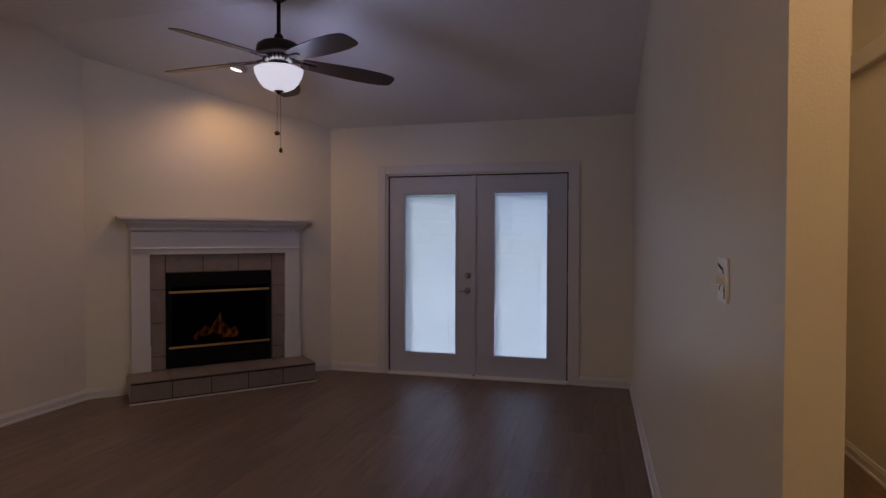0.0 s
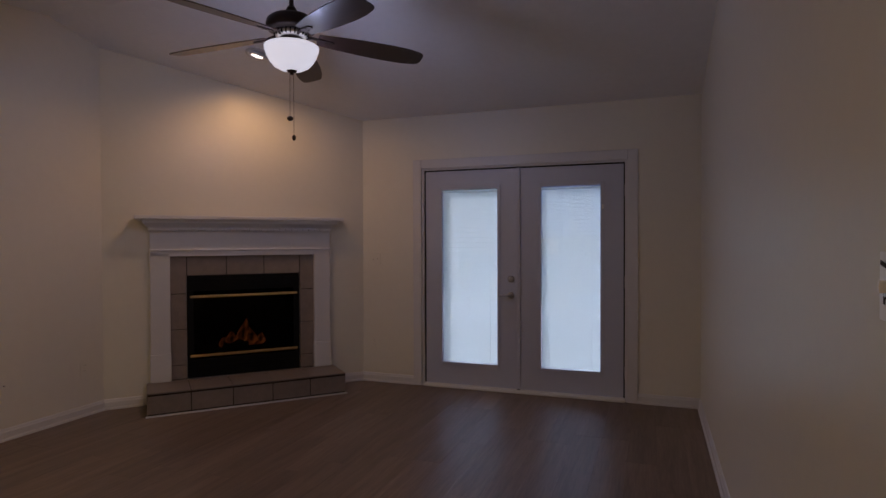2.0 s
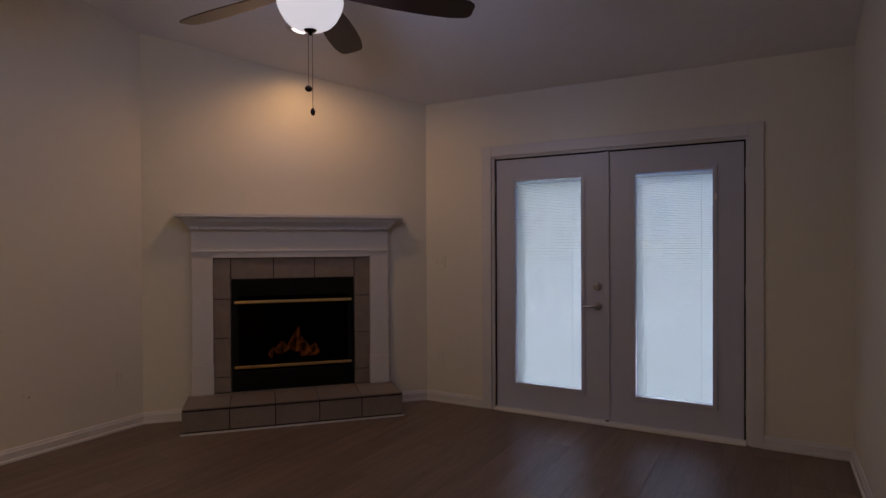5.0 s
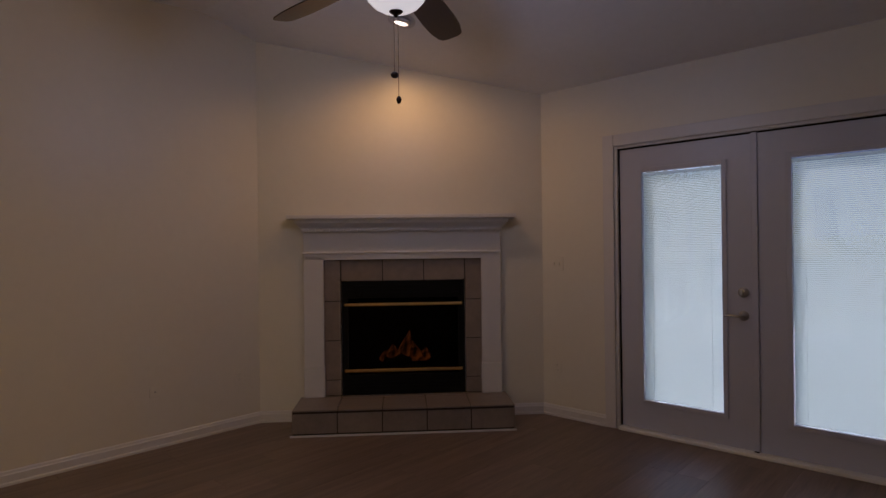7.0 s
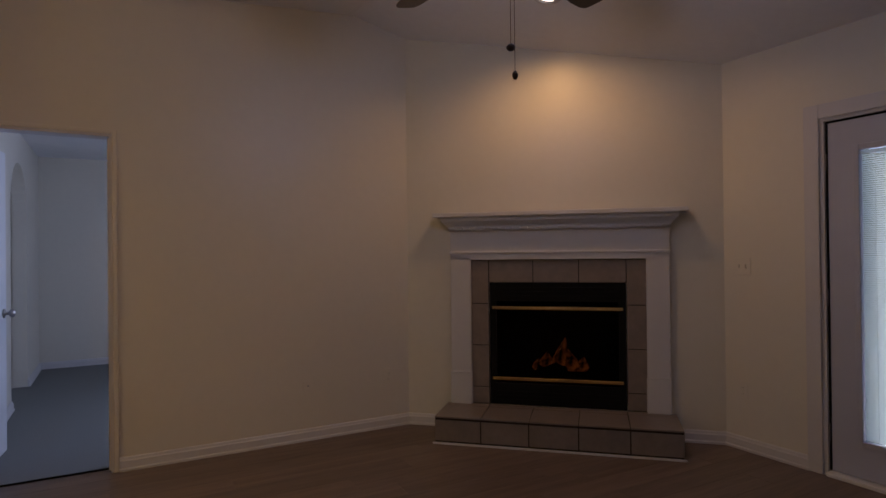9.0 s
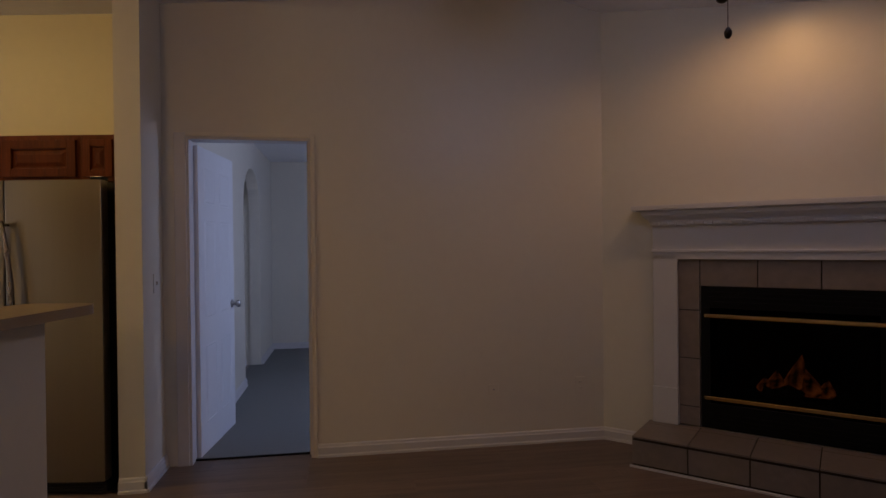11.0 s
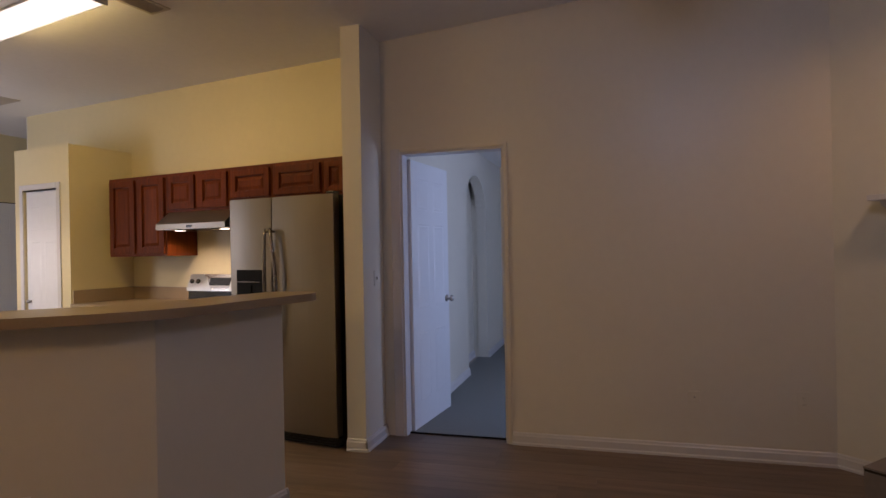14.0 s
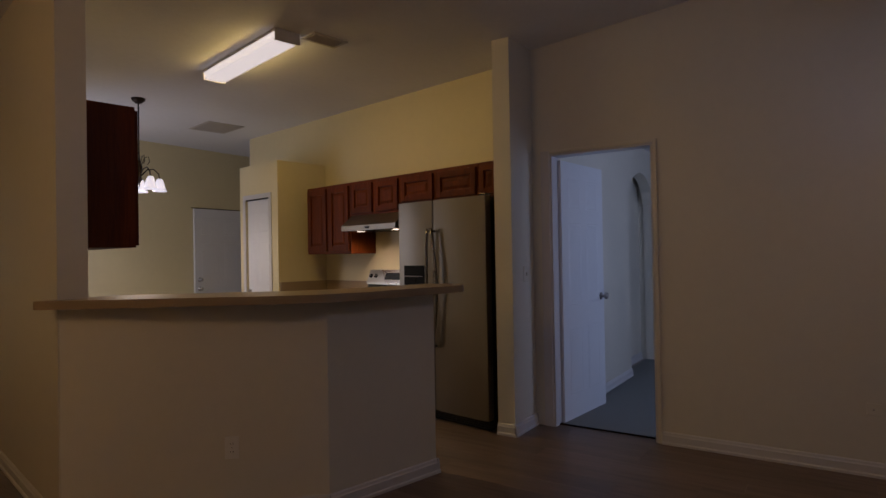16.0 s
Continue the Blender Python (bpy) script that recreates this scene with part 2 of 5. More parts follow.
def hexa(bm, quad, low, high):
    """A block over four plan points, with a height below and above at each."""
    low = low if isinstance(low, (list, tuple)) else [low] * 4
    high = high if isinstance(high, (list, tuple)) else [high] * 4
    a = [bm.verts.new((x, y, z)) for (x, y), z in zip(quad, low)]
    b = [bm.verts.new((x, y, z)) for (x, y), z in zip(quad, high)]
    bm.faces.new(a[::-1])
    bm.faces.new(b)
    for i in range(4):
        j = (i + 1) % 4
        bm.faces.new((a[i], a[j], b[j], b[i]))
    return a + b


def block(x0, x1, y0, y1, z0, z1, bevel=0.0, bm=None):
    own = bm if bm is not None else bmesh.new()
    vs = hexa(own, [(x0, y0), (x1, y0), (x1, y1), (x0, y1)], z0, z1)
    if bevel:
        es = {e for v in vs for e in v.link_edges}
        bmesh.ops.bevel(own, geom=list(es), offset=bevel, segments=2, affect='EDGES', profile=0.6)
    return own


def turned(profile, steps=32, bm=None, at=(0, 0)):
    """A body turned about z from (radius, height) pairs."""
    own = bm if bm is not None else bmesh.new()
    rings = []
    for r, z in profile:
        if r < 1e-5:
            rings.append([own.verts.new((at[0], at[1], z))])
        else:
            rings.append([own.verts.new((at[0] + r * math.cos(k * math.tau / steps), at[1] + r * math.sin(k * math.tau / steps), z)) for k in range(steps)])
    for a, b in zip(rings, rings[1:]):
        for k in range(steps):
            j = (k + 1) % steps
            if len(a) == 1 and len(b) > 1:
                own.faces.new((a[0], b[k], b[j]))
            elif len(b) == 1 and len(a) > 1:
                own.faces.new((a[k], a[j], b[0]))
            elif len(a) > 1:
                own.faces.new((a[k], a[j], b[j], b[k]))
    for r in (rings[0], rings[-1]):
        if len(r) > 2:
            own.faces.new(r)
    return own


def prism(outline, z0, z1, bevel=0.0, axis='Z', bm=None):
    """A slab from a closed outline; axis Y makes the outline stand in x and z and run from z0 to z1 along y, X in y and z."""
    own = bm if bm is not None else bmesh.new()
    put = {'Z': lambda p, h: (p[0], p[1], h), 'Y': lambda p, h: (p[0], h, p[1]), 'X': lambda p, h: (h, p[0], p[1])}[axis]
    a = [own.verts.new(put(p, z0)) for p in outline]
    b = [own.verts.new(put(p, z1)) for p in outline]
    f0, f1 = own.faces.new(a[::-1]), own.faces.new(b)
    for i in range(len(a)):
        j = (i + 1) % len(a)
        own.faces.new((a[i], a[j], b[j], b[i]))
    if bevel:
        bmesh.ops.bevel(own, geom=list(set(f0.edges) | set(f1.edges)), offset=bevel, segments=2, affect='EDGES')
    return own


def tube(points, radius, steps=8, bm=None):
    """A round rod along a line of points."""
    own = bm if bm is not None else bmesh.new()
    pts = [Vector(p) for p in points]
    rings = []
    for i, p in enumerate(pts):
        d = (pts[min(i + 1, len(pts) - 1)] - pts[max(i - 1, 0)]).normalized()
        side = d.orthogonal().normalized() if i == 0 else (side - d * side.dot(d)).normalized()
        up = d.cross(side)
        r = radius[i] if isinstance(radius, (list, tuple)) else radius
        rings.append([own.verts.new(p + (side * math.cos(k * math.tau / steps) + up * math.sin(k * math.tau / steps)) * r) for k in range(steps)])
    for a, b in zip(rings, rings[1:]):
        for k in range(steps):
            j = (k + 1) % steps
            own.faces.new((a[k], a[j], b[j], b[k]))
    own.faces.new(rings[0][::-1])
    own.faces.new(rings[-1])
    return own


def rounded(points, radius, steps=6):
    """The outline through the points with its corners rounded; radius may be one a corner."""
    out = []
    n = len(points)
    for i, p in enumerate(points):
        r = radius[i] if isinstance(radius, (list, tuple)) else radius
        p, a, b = Vector(p), Vector(points[i - 1]), Vector(points[(i + 1) % n])
        if r <= 0:
            out.append(tuple(p))
            continue
        u, v = (a - p).normalized(), (b - p).normalized()
        for k in range(steps + 1):
            t = k / steps
            out.append(tuple((p + u * r) * (1 - t) ** 2 + p * 2 * t * (1 - t) + (p + v * r) * t * t))
    return out


# ---------------------------------------------------------------- the plan
WEST, NORTH, EAST = -3.985, 6.17, 0.66      # faces of the living room's walls
VAULT_LOW, VAULT_RISE = 2.58, 0.245        # the vault's height at the north wall, and its slope southwards
NIB_S, NIB_N, NIB_E = 1.497, 1.635, -3.615   # the wall stub beside the refrigerator
KWEST = -4.17                               # the kitchen's west wall
DIAG_A, DIAG_B = Vector((WEST, 4.535)), Vector((-2.43, NORTH))
DIAG_ANGLE = math.degrees(math.atan2(DIAG_B.y - DIAG_A.y, DIAG_B.x - DIAG_A.x))
DIAG_MID = (DIAG_A + DIAG_B) / 2
DIAG_HALF = (DIAG_B - DIAG_A).length / 2
LEDGE = 2.475
HALL = 1.95                                 # face of the hall's far wall
SOUTH = -3.98                               # face of the wall behind the dining nook
FOYER = pose(-1.15, 0.42, 0, 0, 0, -10.5) @ pose(1.15, -0.42, 0)


KCEIL, LIVING_S = 2.885, 1.6                # the kitchen's flat ceiling, and where the living room's begins
RIDGE = 4.106                               # where the ceiling bends down towards the patio doors


def vault(y):
    if y > RIDGE:
        return VAULT_LOW + VAULT_RISE * (NORTH - y)
    return KCEIL + max(0.0, y - LIVING_S) * (VAULT_LOW + VAULT_RISE * (NORTH - RIDGE) - KCEIL) / (RIDGE - LIVING_S)


def structure(name, bm, mat, label, category="wall"):
    return tagged(part(name, bm, mat), label, category, kind="structure")


def bar(bm, x0, x1, y0, y1, z0, top):
    """A wall piece whose top is a height, or a function of y."""
    for bend in (LIVING_S, RIDGE):
        if callable(top) and y0 < bend - 0.01 and y1 > bend + 0.01:
            bar(bm, x0, x1, y0, bend, z0, top)
            bar(bm, x0, x1, bend, y1, z0, top)
            return
    t = [top(y) for y in (y0, y0, y1, y1)] if callable(top) else top
    if callable(z0):
        z0 = [z0(y) for y in (y0, y0, y1, y1)]
    hexa(bm, [(x0, y0), (x1, y0), (x1, y1), (x0, y1)], z0, t)


HI = lambda y: vault(y) + 0.02
# west wall of the living room, with the bedroom's doorway
DOOR_S, DOOR_N, DOOR_TOP = 1.775, 2.545, 2.07
bm = bmesh.new()
bar(bm, WEST - 0.12, WEST, NIB_N, DOOR_S, 0, HI)
bar(bm, WEST - 0.12, WEST, DOOR_S, DOOR_N, DOOR_TOP, HI)
bar(bm, WEST - 0.12, WEST, DOOR_N, DIAG_A.y, 0, HI)
structure("wall_west", bm, PAINT, "warm white painted wall beside the bedroom door")
bm = bmesh.new()
bar(bm, KWEST - 0.1, NIB_E, NIB_S, NIB_N, 0, HI)
structure("wall_stub", bm, PAINT, "short painted wall end beside the refrigerator")
# diagonal wall with the firebox opening, in its own frame: x along the wall, y into the room
DIAG_TURN = pose(DIAG_MID.x, DIAG_MID.y, 0, 0, 0, DIAG_ANGLE)
BOX_HALF, BOX_LOW, BOX_HIGH = 0.49, 0.19, 1.09


def diag_point(s, out):
    p = DIAG_TURN @ Vector((s, -out, 0))
    return (p.x, p.y)


bm = bmesh.new()
for s0, s1, z0, z1 in ((-DIAG_HALF, -BOX_HALF, 0, None), (BOX_HALF, DIAG_HALF, 0, None), (-BOX_HALF, BOX_HALF, 0, BOX_LOW), (-BOX_HALF, BOX_HALF, BOX_HIGH, None)):
    quad = [diag_point(s0, 0), diag_point(s1, 0), diag_point(s1, -0.12), diag_point(s0, -0.12)]
    hexa(bm, quad, z0, [z1 or HI(y) for x, y in quad])
structure("wall_diagonal", bm, PAINT, "painted diagonal corner wall above the fireplace")
# unseen walls added behind the fireplace corner to keep sunlight out of the firebox
bm = bmesh.new()
bar(bm, WEST - 0.12, WEST, DIAG_A.y + 0.002, NORTH + 0.14, 0, HI)
bar(bm, WEST, DIAG_B.x - 0.102, NORTH, NORTH + 0.14, 0, VAULT_LOW + 0.1)
structure("wall_sun_block", bm, PAINT, "unseen plain walls added behind the fireplace to block sunlight")
# north wall with the patio doors' opening
PD_W, PD_E, PD_TOP = -1.80, 0.085, 2.075
bm = bmesh.new()
for x0, x1, z0 in ((DIAG_B.x - 0.1, PD_W, 0), (PD_E, EAST + 0.12, 0), (PD_W, PD_E, PD_TOP)):
    bar(bm, x0, x1, NORTH, NORTH + 0.14, z0, VAULT_LOW + 0.1)
structure("wall_north", bm, PAINT, "warm white painted wall with the patio doors")
bm = bmesh.new()
bar(bm, EAST, EAST + 0.097, 1.55, NORTH, 0, lambda y: vault(y) + 0.004)
structure("wall_east", bm, PAINT, "painted partition wall with a light switch")
# foyer and hall
bm = bmesh.new()
bar(bm, HALL, HALL + 0.12, SOUTH, NORTH, 0, LEDGE)
bar(bm, HALL + 0.28, HALL + 0.4, SOUTH, NORTH, LEDGE, 3.9)
structure("wall_hall", bm, PAINT, "painted hall wall below a ledge")
bm = bmesh.new()
block(HALL - 0.05, HALL + 0.28, SOUTH, NORTH, LEDGE, LEDGE + 0.12, 0.012, bm)
structure("trim_ledge", bm, TRIM, "painted plant ledge along the hall wall", "ledge")
bm = bmesh.new()
bar(bm, EAST + 0.12, HALL + 0.4, 5.6, 5.72, 0, 3.9)
structure("wall_hall_end", bm, PAINT, "painted wall that closes the hall")
COL_W, COL_E, COL_N = -1.285, -1.15, 0.42
bm = bmesh.new()
bar(bm, COL_W, COL_E, -2.3, COL_N, 0, KCEIL + 0.02)
bm.transform(FOYER)
structure("wall_kitchen", bm, PAINT, "painted wall between foyer and kitchen")
bm = bmesh.new()
bar(bm, -6.3, HALL + 0.4, SOUTH - 0.12, SOUTH, 0, 3.9)
structure("wall_south", bm, KPAINT, "painted wall with the back entrance door")
bm = bmesh.new()
bar(bm, KWEST - 0.1, KWEST, -2.95, 1.45, 0, KCEIL + 0.02)
bm.transform(KITCHEN)
structure("wall_kitchen_west", bm, KPAINT, "painted kitchen wall behind the cabinets")
bm = bmesh.new()
bar(bm, -6.2, -4.88, -2.85, -2.75, 0, KCEIL + 0.02)
bar(bm, -6.3, -6.2, SOUTH, -2.75, 0, KCEIL + 0.02)
structure("wall_nook", bm, PAINT, "painted wall of the dining nook")

# ceilings: one sheet that bends down towards the north wall
bm = bmesh.new()
rows = [[bm.verts.new((x, y, z)) for x in (-6.3, 0.78) for z in (vault(y), vault(y) + 0.12)] for y in (SOUTH - 0.12, LIVING_S, RIDGE, NORTH + 0.14)]
for a, b in zip(rows, rows[1:]):
    for i, j in ((0, 2), (2, 3), (3, 1), (1, 0)):
        bm.faces.new((a[i], a[j], b[j], b[i]))
for r in (rows[0], rows[-1]):
    bm.faces.new((r[0], r[1], r[3], r[2]))
structure("ceiling", bm, CEIL, "off-white textured ceiling that slopes down to the patio doors", "ceiling")
structure("ceiling_hall", block(0.78, HALL + 0.4, SOUTH - 0.12, NORTH, 3.7, 3.82), CEIL, "off-white hall ceiling", "ceiling")
bm = bmesh.new()
bar(bm, 0.78, 0.84, SOUTH, NORTH, lambda y: vault(y) + 0.005, lambda y: 3.82)
structure("wall_hall_upper", bm, PAINT, "painted wall above the foyer")

# bedroom beyond the west wall
BED_S, BED_W, BED_N, BED_TOP = 1.765, -8.15, 4.75, 2.49
ARCH_W, ARCH_E = -7.12, -6.08


def arch_wall():
    """The bedroom's south wall with a round-headed opening."""
    mid, half, spring = (ARCH_W + ARCH_E) / 2, (ARCH_E - ARCH_W) / 2, 1.80
    curve = [(mid + half * math.cos(math.pi * k / 16), spring + 0.40 * math.sin(math.pi * k / 16)) for k in range(17)]
    outline = [(WEST - 0.12, 0), (WEST - 0.12, BED_TOP + 0.1), (BED_W, BED_TOP + 0.1), (BED_W, 0), (ARCH_W, 0)] + curve[::-1] + [(ARCH_E, 0)]
    return prism(outline, BED_S - 0.12, BED_S, axis='Y')


structure("wall_bedroom_south", arch_wall(), PAINT, "pale bedroom wall with a round-headed opening")
bm = bmesh.new()
bar(bm, BED_W - 0.12, BED_W, 0.5, BED_N + 0.12, 0, BED_TOP + 0.1)
structure("wall_bedroom_west", bm, PAINT, "pale bedroom wall")
bm = bmesh.new()
for x0, x1, z0, z1 in ((BED_W, -5.85, 0, 2.6), (-4.25, WEST - 0.12, 0, 2.6), (-5.85, -4.25, 0, 0.8), (-5.85, -4.25, 2.15, 2.6)):
    bar(bm, x0, x1, BED_N, BED_N + 0.12, z0, z1)
structure("wall_bedroom_north", bm, PAINT, "pale bedroom wall with a window opening")
bm = bmesh.new()
bar(bm, BED_W, KWEST - 0.55, 1.46, 1.58, 0, 2.6)
bar(bm, KWEST - 0.55, KWEST - 0.45, 1.46, BED_S - 0.12, 0, 2.6)
bar(bm, ARCH_W - 0.14, ARCH_W - 0.02, 1.58, BED_S - 0.12, 0, 2.6)
structure("wall_passage", bm, PAINT, "pale wall at the back of the arched recess")
bm = block(BED_W - 0.12, KWEST - 0.45, 0.5, BED_N + 0.12, BED_TOP, BED_TOP + 0.1)
block(KWEST - 0.45, WEST - 0.12, BED_S - 0.12, BED_N + 0.12, BED_TOP, BED_TOP + 0.1, 0, bm)
structure("ceiling_bedroom", bm, CEIL, "off-white bedroom ceiling", "ceiling")
structure("floor_bedroom", block(BED_W - 0.1, WEST - 0.075, BED_S - 0.12, BED_N + 0.1, -0.1, 0.008), CARPET, "dark grey cut-pile bedroom carpet", "carpet")
structure("floor_passage", block(BED_W - 0.1, KWEST - 0.45, 0.5, BED_S - 0.12, -0.1, 0.004), TILE, "pale floor of the arched recess", "floor")

# ---------------------------------------------------------------- trim


def base_profile(h=0.085, d=0.016):
    return [(0, 0), (d + 0.008, 0), (d + 0.008, 0.014), (d, 0.02), (d, h * 0.72), (d * 0.7, h * 0.8), (d * 0.55, h * 0.93), (0.003, h), (0, h)]


def skirting(name, a, b, side, label="white painted baseboard"):
    """A moulded board from a to b along a wall's foot; side: +1 when the room lies to the left of a to b."""
    a, b = Vector(a), Vector(b)
    d = (b - a).normalized()
    n = Vector((-d.y, d.x)) * side
    bm = bmesh.new()
    rings = [[bm.verts.new((p.x + n.x * o, p.y + n.y * o, z)) for o, z in base_profile()] for p in (a, b)]
    k = len(rings[0])
    for i in range(k):
        j = (i + 1) % k
        bm.faces.new((rings[0][i], rings[0][j], rings[1][j], rings[1][i]))
    bm.faces.new(rings[0][::-1])
    bm.faces.new(rings[1])
    ob = tagged(part(name, bm, TRIM), label, "baseboard", kind="structure")
    return ob


skirting("baseboard", (WEST, DIAG_A.y), (WEST, DOOR_N + 0.024), 1)
skirting("baseboard", diag_point(-DIAG_HALF, 0), diag_point(-0.83, 0), -1)
skirting("baseboard", diag_point(0.83, 0), diag_point(DIAG_HALF, 0), -1)
skirting("baseboard", (DIAG_B.x, NORTH), (PD_W - 0.075, NORTH), -1)
skirting("baseboard", (PD_E + 0.075, NORTH), (EAST, NORTH), -1)
skirting("baseboard", (EAST, NORTH), (EAST, 1.53), -1)
skirting("baseboard", (EAST - 0.016, 1.55), (EAST + 0.113, 1.55), -1)
skirting("baseboard", (HALL, 5.6), (HALL, SOUTH), -1)
skirting("baseboard", (WEST, NIB_N), (NIB_E + 0.016, NIB_N), 1)
skirting("baseboard", (NIB_E, NIB_N + 0.014), (NIB_E, NIB_S), 1)
skirting("baseboard", (COL_E, COL_N), (COL_E, -2.3), 1).matrix_world = FOYER
skirting("baseboard", (ARCH_E, BED_S), (WEST - 0.12, BED_S), 1)
skirting("baseboard", (BED_W, BED_S), (ARCH_W, BED_S), 1)
skirting("baseboard", (BED_W, BED_N), (BED_W, BED_S), 1)
skirting("baseboard", (BED_W, 1.58), (KWEST - 0.55, 1.58), 1)


def casing_run(name, pts, width, depth, parent, plane, face):
    """A door's casing: a flat moulded board along each side; plane 'X' or 'Y' is the wall's normal."""
    (a0, z0), (a1, z1) = pts
    bm = bmesh.new()
    for u0, u1, w0, w1 in ((a0 - width, a0, z0, z1 + width), (a1, a1 + width, z0, z1 + width), (a0, a1, z1, z1 + width)):
        lo, hi = sorted((face, face + depth))
        if plane == 'Y':
            block(u0, u1, lo, hi, w0, w1, 0.005, bm)
        else:
            block(lo, hi, u0, u1, w0, w1, 0.005, bm)
    return part(name, bm, TRIM, parent)


# ---------------------------------------------------------------- patio doors
LEAF_Z0, LEAF_Z1, GL_Z0, GL_Z1 = 0.03, 2.055, 0.235, 1.872
patio = thing("door_1", pose(0, 0, 0), "grey-white pair of patio doors with blinds between the panes", "door", kind="structure")
casing_run("casing", ((PD_W, 0), (PD_E, PD_TOP)), 0.085, -0.018, patio, 'Y', NORTH)
bm = bmesh.new()
for x0, x1, z0, z1 in ((PD_W, PD_W + 0.022, 0, PD_TOP), (PD_E - 0.022, PD_E, 0, PD_TOP), (PD_W + 0.022, PD_E - 0.022, PD_TOP - 0.018, PD_TOP)):
    block(x0, x1, NORTH, NORTH + 0.14, z0, z1, 0, bm)
part("jamb", bm, TRIM, patio)
part("threshold", block(PD_W + 0.022, PD_E - 0.022, NORTH - 0.03, NORTH + 0.15, 0.0, 0.024, 0.006), PLASTIC, patio, "pale aluminium threshold")
LEAF_Y0, LEAF_Y1 = NORTH + 0.022, NORTH + 0.066


def glazed_leaf(x0, x1, g0, g1):
    leaf = bmesh.new()
    for a, b, c, d in ((x0, g0, LEAF_Z0, LEAF_Z1), (g1, x1, LEAF_Z0, LEAF_Z1), (g0, g1, LEAF_Z0, GL_Z0), (g0, g1, GL_Z1, LEAF_Z1)):
        block(a, b, LEAF_Y0, LEAF_Y1, c, d, 0, leaf)
    leaf = part("leaf", leaf, GREYP, patio)
    bead = bmesh.new()
    for a, b, c, d in ((g0 - 0.028, g0 + 0.004, GL_Z0 - 0.028, GL_Z1 + 0.028), (g1 - 0.004, g1 + 0.028, GL_Z0 - 0.028, GL_Z1 + 0.028),
                       (g0 + 0.004, g1 - 0.004, GL_Z0 - 0.028, GL_Z0 + 0.004), (g0 + 0.004, g1 - 0.004, GL_Z1 - 0.004, GL_Z1 + 0.028)):
        block(a, b, LEAF_Y0 - 0.009, LEAF_Y0, c, d, 0.004, bead)
    part("glazing_bead", bead, GREYP, leaf)
    pane = part("pane", block(g0, g1, LEAF_Y0 + 0.006, LEAF_Y0 + 0.009, GL_Z0, GL_Z1), GLASS, leaf)
    pane.visible_shadow = False
    pane2 = part("pane", block(g0, g1, LEAF_Y1 - 0.009, LEAF_Y1 - 0.006, GL_Z0, GL_Z1), GLASS, leaf)
    pane2.visible_shadow = False
    slats = bmesh.new()
    z = GL_Z0 + 0.02
    while z < GL_Z1 - 0.03:
        c, w, tilt = LEAF_Y0 + 0.022, 0.0048, 0.0050
        q = [(g0 + 0.006, c - w), (g1 - 0.006, c - w), (g1 - 0.006, c + w), (g0 + 0.006, c + w)]
        hexa(slats, q, [z - tilt, z - tilt, z + tilt, z + tilt], [z - tilt + 0.0005] * 2 + [z + tilt + 0.0005] * 2)
        z += 0.0118
    tagged(part("blind_slats", slats, SLAT, leaf, "white mini blind slats"), kind="stuff")
    part("blind_head_rail", block(g0 + 0.003, g1 - 0.003, LEAF_Y0 + 0.012, LEAF_Y0 + 0.032, GL_Z1 - 0.028, GL_Z1 - 0.009, 0.002), SLAT, leaf)
    part("blind_bottom_rail", block(g0 + 0.006, g1 - 0.006, LEAF_Y0 + 0.015, LEAF_Y0 + 0.029, GL_Z0 + 0.004, GL_Z0 + 0.014, 0.002), SLAT, leaf)
    for x in (g0 + 0.075, g1 - 0.075):
        part("lift_cord", tube([(x, LEAF_Y0 + 0.013, GL_Z0 + 0.01), (x, LEAF_Y0 + 0.013, GL_Z1 - 0.01)], 0.0012, 5), SLAT, leaf)
    return leaf


left_leaf = glazed_leaf(-1.773, -0.873, -1.605, -1.058)
right_leaf = glazed_leaf(-0.857, 0.058, -0.662, -0.138)
part("blind_slider", block(-0.128, -0.114, LEAF_Y0 - 0.018, LEAF_Y0 - 0.009, 1.66, 1.70, 0.003), PLASTIC, right_leaf)
part("astragal", block(-0.882, -0.845, LEAF_Y0 - 0.014, LEAF_Y0 - 0.001, LEAF_Z0 + 0.004, LEAF_Z1 - 0.004, 0.004), GREYP, patio)
part("flush_bolt", block(-0.878, -0.85, LEAF_Y0 - 0.017, LEAF_Y0 - 0.0005, LEAF_Z1 - 0.003, LEAF_Z1 + 0.012, 0.002), BLACK, patio)
part("flush_bolt", block(-0.878, -0.85, LEAF_Y0 - 0.017, LEAF_Y0 - 0.0005, LEAF_Z0 - 0.004, LEAF_Z0 + 0.003, 0.001), BLACK, patio)
# black strips for the weatherstrip and the shade in the gap round the leaves
for x0, x1, z0, z1 in ((-1.7785, -1.7665, LEAF_Z0, LEAF_Z1 + 0.002), (0.0515, 0.0635, LEAF_Z0, LEAF_Z1 + 0.002), (-1.7665, 0.0515, LEAF_Z1 - 0.010, LEAF_Z1 + 0.002)):
    part("weatherstrip_shade", block(x0, x1, LEAF_Y0 - 0.004, LEAF_Y0 + 0.01, z0, z1), BLACK, patio, "dark weatherstrip with the shade of the gap in its colour")


def on_leaf(bm, x, z):
    bm.transform(Matrix.Translation((x, LEAF_Y0, z)) @ pose(0, 0, 0, 90, 0, 0))
    return bm


